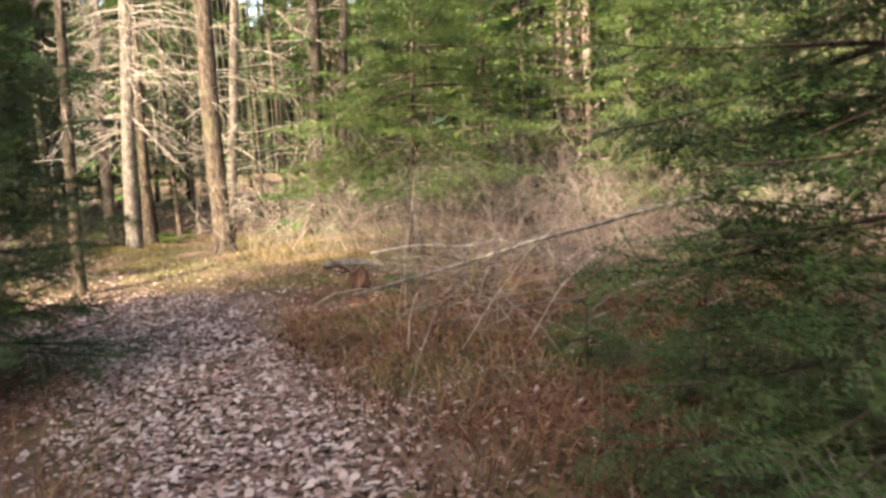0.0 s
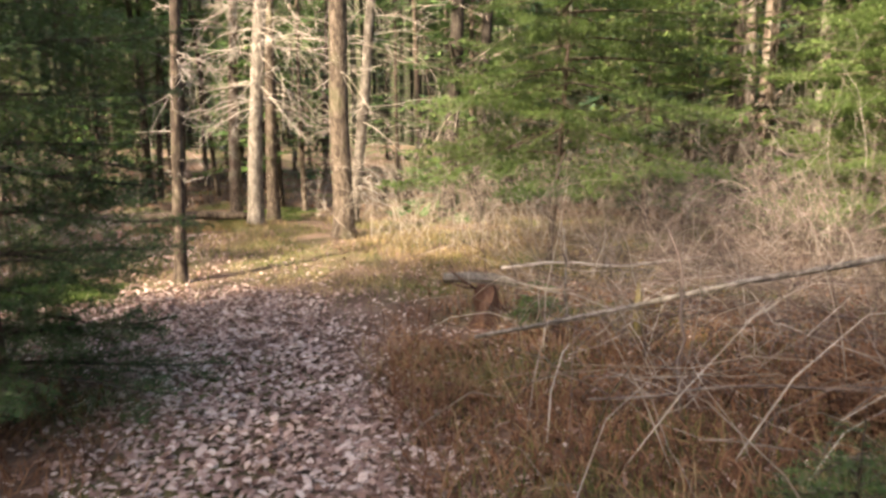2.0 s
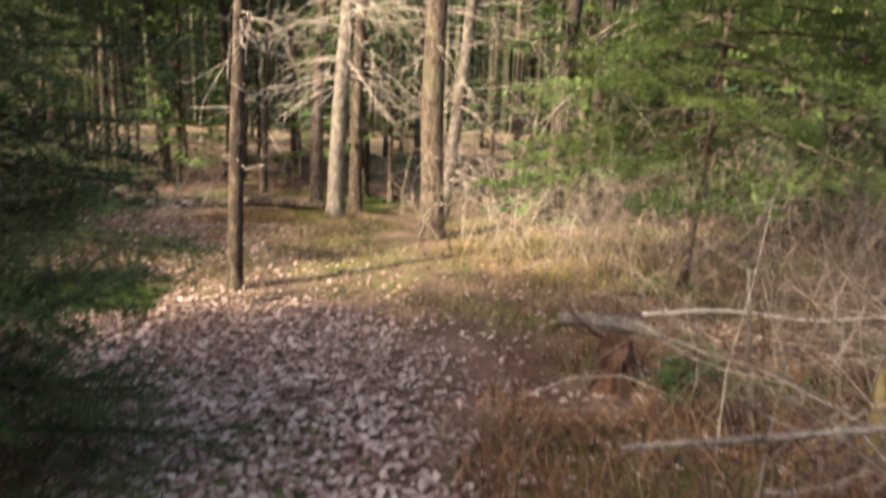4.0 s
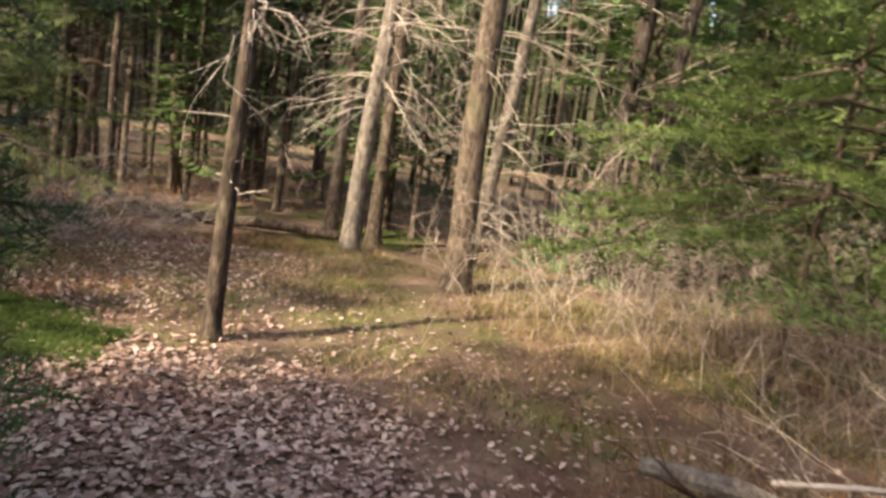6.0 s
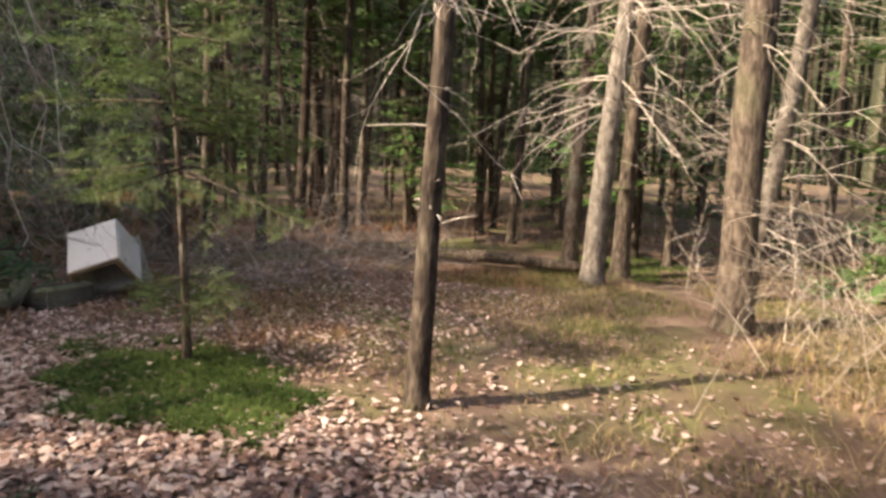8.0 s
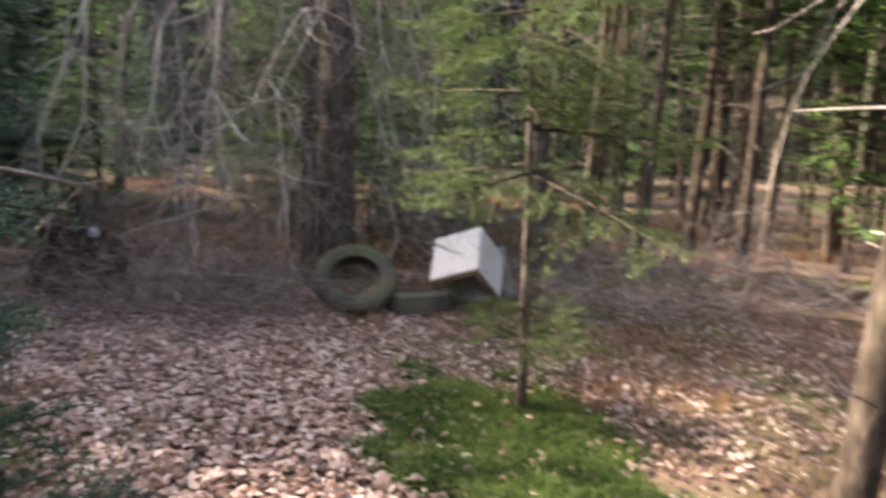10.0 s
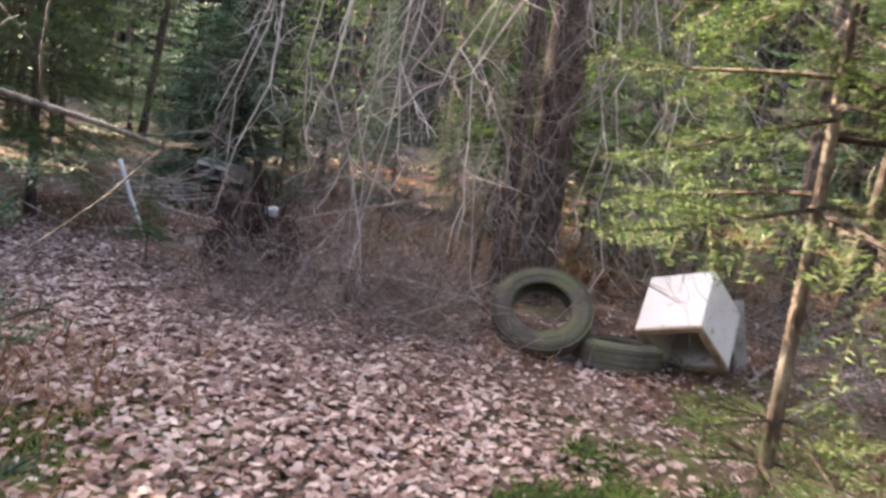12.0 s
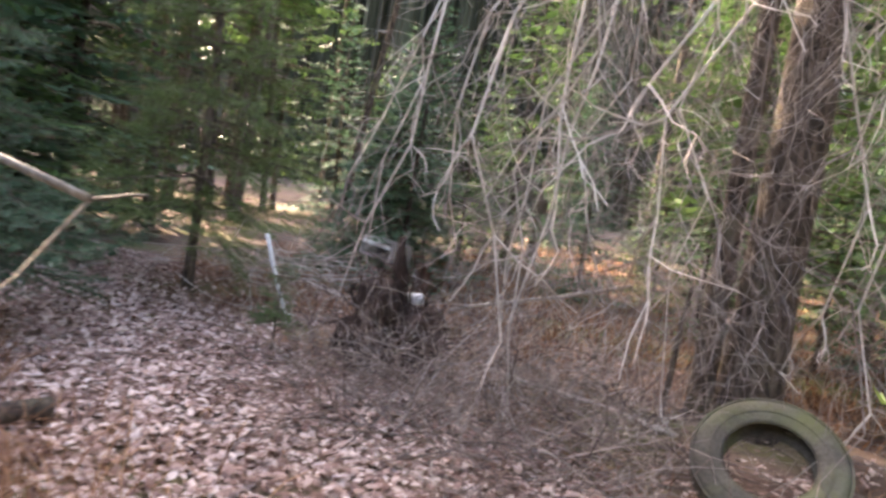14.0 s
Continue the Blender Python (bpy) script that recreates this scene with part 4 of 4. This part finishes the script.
    for _ in range(70):
        x, y = rng.normal(-10.35, 0.35), rng.normal(2.95, 0.4)
        twiggy(s, (x, y, rng.uniform(0.15, 0.5)), (rng.normal(0, 0.6), rng.normal(0, 1), rng.normal(0, 0.15)), rng.uniform(0.5, 1.1), rng.uniform(0.003, 0.007), 1, 0.1, 0, 2, 3, 0.03)
    tagged(part("stick_heap", s, LICHEN_TWIG), "heap of bare grey sticks beyond the trail", "sticks", kind="stuff")


def logs_and_sticks():
    pole("fallen_pole", "long pale barkless pole lying across the brush", "fallen trunk", (-0.74, 5.27, 0.39), (2.75, 5.68, 1.12), 0.013, 0.024, PALE_BARK, 0.008)
    pole("fallen_pole", "thin fallen stem low in dead bracken", "fallen trunk", (-0.1, 4.65, 0.3), (1.6, 4.75, 0.33), 0.007, 0.009, BROWN_TWIG, 0.02)
    pole("fallen_log", "fallen rotting log in the glade grass", "log", (-8.1, 11.85, 0.1), (-5.75, 12.55, 0.1), 0.085, 0.07, DARK_BARK, 0.015)
    pole("upright_stick", "pale dead stick standing in the brush", "stick", (-0.2, 6.15, 0.1), (-0.27, 6.4, 0.88), 0.012, 0.008, PALE_BARK, 0.008)
    pole("upright_stick", "dark crooked dead stem in the brush", "stick", (0.35, 4.75, 0.15), (0.3, 5.2, 1.05), 0.012, 0.007, BROWN_TWIG, 0.02)
    pole("fallen_branch", "pale forked branch in the brush", "branch", (-0.6, 6.6, 0.42), (0.3, 5.75, 0.35), 0.008, 0.004, DEAD_TWIG, 0.02)
    pole("fallen_branch", "pale branch lying by a rotten stump", "branch", (-0.75, 6.75, 0.5), (0.6, 7.3, 0.5), 0.014, 0.008, LICHEN_TWIG, 0.02)
    pole("white_stick", "white barkless stick leaning over the litter", "stick", (-9.6, 3.6, 0.0), (-9.5, 3.36, 0.69), 0.012, 0.019, PAPER, 0.004)
    pole("fallen_branch", "long thin pale branch on the scrub", "branch", (-9.1, 5.35, 0.17), (-8.9, 6.55, 0.1), 0.012, 0.016, LICHEN_TWIG, 0.012)
    pole("fallen_branch", "thin grey branch propped in the scrub", "branch", (-9.6, 4.9, 0.4), (-10.4, 6.1, 0.75), 0.012, 0.018, DEAD_TWIG, 0.012)
    pole("dead_sapling", "dark dead stem propped by the trunk", "stick", (-9.2, 6.45, 0.0), (-9.3, 6.5, 0.95), 0.02, 0.014, DARK_BARK, 0.01)
    pole("upright_stick", "thin bare stick leaning out of brushwood", "stick", (-7.4, 9.13, 0.0), (-7.6, 9.0, 0.5), 0.011, 0.007, DEAD_TWIG, 0.01)
    pole("fallen_branch", "long bent branch lying on brown litter", "branch", (-7.75, 9.5, 0.05), (-6.4, 10.5, 0.08), 0.012, 0.008, DEAD_TWIG, 0.03)
    pole("fallen_log", "dark rotting log under fir boughs", "log", (-6.2, 3.45, 0.06), (-7.05, 3.95, 0.07), 0.06, 0.05, DARK_BARK, 0.012)
    s = Soup()
    tube(s, crooked((0, 0, 0), (0.15, 0, 1), 0.47, 5, 0.06), [0.034, 0.03, 0.026, 0.03, 0.026, 0.01], 9, 0.25)
    t = tagged(part("broken_stub", s, MOSSY, smooth=True), "mossy yellowish broken stub behind a fallen pole", "stub")
    t.location = on_ground(0.2, 5.85, -0.06)
    s = Soup()
    main = crooked((0, 0, 0), (0.08, -0.52, 0.14), 1.3, 7, 0.03)
    tube(s, main, np.linspace(0.008, 0.015, 8), 8, 0.05)
    twiggy(s, main[0], (-0.05, -0.3, -0.35), 0.75, 0.005, 0, 0.06, 0)
    twiggy(s, main[0], (-0.1, 0.15, 0.06), 0.1, 0.005, 0, 0.1, 0)
    for k in (2, 3, 4, 5):
        twiggy(s, main[k], (rng.normal(0, 0.2), 0.1, 1.0), rng.uniform(0.4, 0.75), 0.0055, 1, 0.14, -0.03, 1, 4)
    t = tagged(part("dead_bough", s, PALE_BARK, smooth=True), "broken pale dead bough hanging over the trail", "branch")
    t.location = (-5.75, 5.3, 1.15)


# ---- dumped things ----
def lathe(profile, n=48):
    """Faces of a profile (radius, height) turned about z; the profile closes on itself."""
    s = Soup()
    pr = np.array(profile)
    a = np.linspace(0, 2 * np.pi, n, endpoint=False)
    v = np.stack([np.cos(a)[:, None] * pr[None, :, 0], np.sin(a)[:, None] * pr[None, :, 0], np.broadcast_to(pr[None, :, 1], (n, len(pr)))], -1)
    m = len(pr)
    i, j = np.meshgrid(np.arange(n), np.arange(m), indexing="ij")
    s.add(v.reshape(-1, 3), np.stack([i * m + j, ((i + 1) % n) * m + j, ((i + 1) % n) * m + (j + 1) % m, i * m + (j + 1) % m], -1).reshape(-1, 4))
    return s


def tyre(label, m, radius=0.33, width=0.2):
    thing = empty("tyre", label, "tyre")
    w, r, q = width / 2, radius, radius * 0.575
    carcass = part("carcass", lathe([(q, -w * 0.78), (q + 0.02, -w * 0.9), (q + 0.06, -w), (r - 0.05, -w * 0.97), (r - 0.018, -w * 0.84), (r - 0.006, -w * 0.5), (r - 0.004, 0), (r - 0.006, w * 0.5),
                           (r - 0.018, w * 0.84), (r - 0.05, w * 0.97), (q + 0.06, w), (q + 0.02, w * 0.9), (q, w * 0.78), (q + 0.012, w * 0.66), (r - 0.05, w * 0.7), (r - 0.035, 0), (r - 0.05, -w * 0.7), (q + 0.012, -w * 0.66)]),
         RUBBER, thing, smooth=True)
    for k, zz in enumerate((-0.6, -0.2, 0.2, 0.6)):
        part("tread_rib", lathe([(r - 0.008, w * (zz - 0.15)), (r + 0.003, w * (zz - 0.13)), (r + 0.003, w * (zz + 0.13)), (r - 0.008, w * (zz + 0.15))]), RUBBER, carcass)
    for zz in (-1, 1):
        part("sidewall_ring", lathe([(r * 0.74, zz * w * 0.99), (r * 0.745, zz * (w + 0.004)), (r * 0.77, zz * (w + 0.004)), (r * 0.775, zz * w * 0.99)]), RUBBER, carcass)
    thing.matrix_world = m
    return thing


def slab(x0, x1, y0, y1, z0, z1, bevel=0.006):
    bm = bmesh.new()
    bmesh.ops.create_cube(bm, size=1)
    for v in bm.verts:
        v.co = Vector(((x0 + x1) / 2 + v.co.x * (x1 - x0), (y0 + y1) / 2 + v.co.y * (y1 - y0), (z0 + z1) / 2 + v.co.z * (z1 - z0)))
    bmesh.ops.bevel(bm, geom=bm.edges[:] + bm.verts[:], offset=bevel, segments=2, affect="EDGES")
    return bm


def fridge():
    """A small doorless fridge tipped forward, its open side towards the ground."""
    S = 0.46
    ex, ey = Vector((0.64, 0.69, 0.34)).normalized(), Vector((-0.67, 0.29, 0.68))
    ey = (ey - ex * ey.dot(ex)).normalized()
    ez = ex.cross(ey)
    corner = Vector((-7.86, 7.86, 0.41))
    m = Matrix(((ex.x, ey.x, ez.x, corner.x), (ex.y, ey.y, ez.y, corner.y), (ex.z, ey.z, ez.z, corner.z), (0, 0, 0, 1)))
    t = 0.045
    thing = empty("mini_fridge", "small white doorless fridge dumped on its side", "fridge")
    panels = [part("side_panel", slab(-S, 0, 0, S, -t, 0), ENAMEL, thing), part("side_panel", slab(-S, 0, 0, S, -S, -S + t), ENAMEL, thing)]
    panels.append(part("top_panel", slab(-t, 0, 0, S, -S + t, -t), ENAMEL, thing))
    panels.append(part("bottom_panel", slab(-S, -S + t, 0, S, -S + t, -t), ENAMEL, thing))
    part("back_panel", slab(-S + t, -t, S - 0.05, S - 0.004, -S + t, -t), LINER, thing)
    part("liner", slab(-S + t, -t, S - 0.09, S - 0.055, -S + t, -t), LINER, thing, "dark grey inner liner")
    for panel, (x0, x1, z0, z1) in zip(panels, ((-S, 0, -0.05, 0.002), (-S, 0, -S - 0.002, -S + 0.05), (-0.05, 0.002, -S + 0.05, -0.05), (-S - 0.002, -S + 0.05, -S + 0.05, -0.05))):
        part("gasket", slab(x0, x1, -0.022, -0.002, z0, z1, 0.005), GASKET, panel, "stained beige door gasket")
    c = Soup()
    for k in range(6):
        tube(c, [(-S + 0.08 + k * 0.06, S + 0.012, -S + 0.06), (-S + 0.08 + k * 0.06, S + 0.012, -0.06)], 0.004, 5)
    part("condenser_coil", c, TIN, thing)
    thing.matrix_world = m
    s = Soup()
    twiggy(s, (-8.35, 7.25, 0.62), (0.45, 0.75, -0.05), 0.62, 0.008, 1, 0.08, 0, 2, 4)
    tagged(part("fallen_branch", s, BROWN_TWIG), "thin dark branch lying over the fridge", "branch")
    thing2 = empty("sheet_metal_scrap", "bent grey sheet-metal scrap beside the fridge", "scrap metal")
    part("sheet", slab(0, 0.02, 0, 0.16, 0, 0.5, 0.004), TIN, thing2)
    part("flange", slab(0.02, 0.07, 0, 0.02, 0, 0.5, 0.004), TIN, thing2)
    thing2.matrix_world = pose(-8.35, 8.3, 0.0, 8, -12, 20)


def root_clump():
    """An upturned dark root plate with torn roots and a pale scrap caught on it."""
    bm = bmesh.new()
    bmesh.ops.create_icosphere(bm, subdivisions=4, radius=0.3)
    for v in bm.verts:
        n = noise.fractal(v.co * 5, 0.8, 2.0, 4)
        v.co = Vector((v.co.x * 0.7, v.co.y * 0.85, v.co.z * (0.95 if v.co.z > 0 else 0.9))) * (1 + 0.45 * n)
    thing = empty("root_clump", "upturned dark peaty root clump beside the trail", "tree root", (-9.0, 4.68, 0.23))
    thing.scale = (1.2, 1.2, 1.2)
    part("root_plate", bm, PEAT, thing)
    s = Soup()
    for _ in range(60):
        d = unit(rng.normal(0, 1, 3) * np.array([0.8, 1, 0.9]) + np.array([0.2, 0, 0.25]))
        twiggy(s, d * 0.22, d, rng.uniform(0.1, 0.32), 0.007, 1, 0.3, 0.02, 3, 3)
    tube(s, crooked((-0.02, 0.02, 0.15), (0, 0.1, 1), 0.42, 5, 0.08), np.linspace(0.06, 0.02, 6), 7, 0.25)
    part("torn_root", s, PEAT, thing)
    t = tagged(part("white_scrap", slab(-0.03, 0.03, -0.12, 0.12, -0.035, 0.035, 0.012), PAPER), "white scrap of foam caught behind the roots", "rubbish")
    t.matrix_world = pose(-9.1, 4.73, 0.5, 6, 10, 18)
    bm = bmesh.new()
    bmesh.ops.create_icosphere(bm, subdivisions=2, radius=0.02)
    for v in bm.verts:
        v.co.z *= 0.6
        v.co *= 1 + 0.3 * noise.noise(v.co * 60)
    t = tagged(part("white_scrap", bm, PAPER), "tiny white scrap of litter in the scrub", "rubbish")
    t.location = (-9.55, 6.28, 0.05)


def crate():
    """A dull metal box with an open front, beyond the root clump."""
    thing = empty("metal_crate", "dull grey open metal box dumped in the scrub", "metal box")
    w, d, h, t = 0.42, 0.36, 0.2, 0.015
    part("side", slab(0, t, 0, d, 0, h, 0.003), TIN, thing)
    part("side", slab(w - t, w, 0, d, 0, h, 0.003), TIN, thing)
    top = part("top", slab(t, w - t, 0, d, h - t, h, 0.003), TIN, thing)
    part("base", slab(t, w - t, 0, d, 0, t, 0.003), TIN, thing)
    part("back", slab(t, w - t, d - t, d, t, h - t, 0.003), LINER, thing)
    part("rim", slab(t, w - t, -0.012, 0.012, h - 0.075, h - 0.035, 0.003), PAPER, top, "pale front rim")
    thing.matrix_world = pose(-11.55, 3.24, 0.44, -4, 4, 72)
    s = Soup()
    for x, y in ((-11.75, 3.5), (-11.8, 3.9), (-11.95, 3.4), (-12.0, 3.85)):
        tube(s, crooked((x, y, -0.1), (0, 0, 1), 0.51, 3, 0.02), [0.09, 0.085, 0.08, 0.07], 8, 0.15)
    tagged(part("rotten_block", s, ROTTEN), "rotten blocks propping up a metal box", "wood block")


def rotten_stump():
    thing = empty("rotten_stump", "rotten red-brown stump with a pale broken plank", "stump", on_ground(-0.93, 6.85))
    s = Soup()
    tube(s, crooked((0, 0, -0.1), (0.1, 0, 1), 0.5, 6, 0.1), [0.15, 0.12, 0.1, 0.095, 0.095, 0.08, 0.03], 12, 0.32)
    part("stump_core", s, ROTTEN, thing)
    s = Soup()
    tube(s, [(-0.3, 0, 0.4), (-0.1, 0, 0.41), (0.1, 0.02, 0.4), (0.3, 0.05, 0.36)], [0.035, 0.04, 0.045, 0.03], 8, 0.2)
    part("broken_limb", s, PALE_BARK, thing, "grey weathered broken limb")
    s = Soup()
    for k in range(9):
        twiggy(s, (0, 0, 0.3), unit(rng.normal(0, 1, 3)), rng.uniform(0.15, 0.4), 0.009, 1, 0.2, 0.05, 2, 4)
    part("splinter", s, ROTTEN, thing)


glade_trees()
firs()
hanging_tree()
brush()
logs_and_sticks()
tyre("worn mossy car tyre propped against a trunk", Matrix.Translation((-8.22, 6.92, 0.255)) @ Vector((0.66, -0.13, 0.74)).to_track_quat("Z", "Y").to_matrix().to_4x4(), 0.34, 0.15)
tyre("dark worn tyre lying flat beside another", pose(-8.14, 7.46, 0.06, 2, -9, 0), 0.29, 0.2)
fridge()
root_clump()
crate()
rotten_stump()
far_forest()
backdrop()
grasses()
leaf_litter()


def loose_leaves():
    """The nearest leaves of the trail, each one loose."""
    meshes = []
    for _ in range(6):
        s = Soup()
        leaf_mesh(s, np.zeros((1, 3)), np.zeros(1), np.zeros(1), np.array([rng.uniform(0.05, 0.075)]), rng.uniform(0.1, 0.5, 1))
        meshes.append(s.mesh("leaf", LEAF_ONE))
    for k in range(300):
        i = rng.uniform(3, 9)
        a, b = TRAIL[int(i)], TRAIL[int(i) + 1]
        p = a + (b - a) * (i - int(i))
        x, y = p[0] + rng.normal(0, 0.4), p[1] + rng.normal(0, 0.4)
        ob = new("leaf", meshes[k % 6])
        ob.parent = ground
        ob.matrix_basis = Matrix.Translation(on_ground(x, y, 0.026)) @ Euler((rng.normal(0, 0.25), rng.normal(0, 0.25), rng.uniform(0, 6.28))).to_matrix().to_4x4()


loose_leaves()
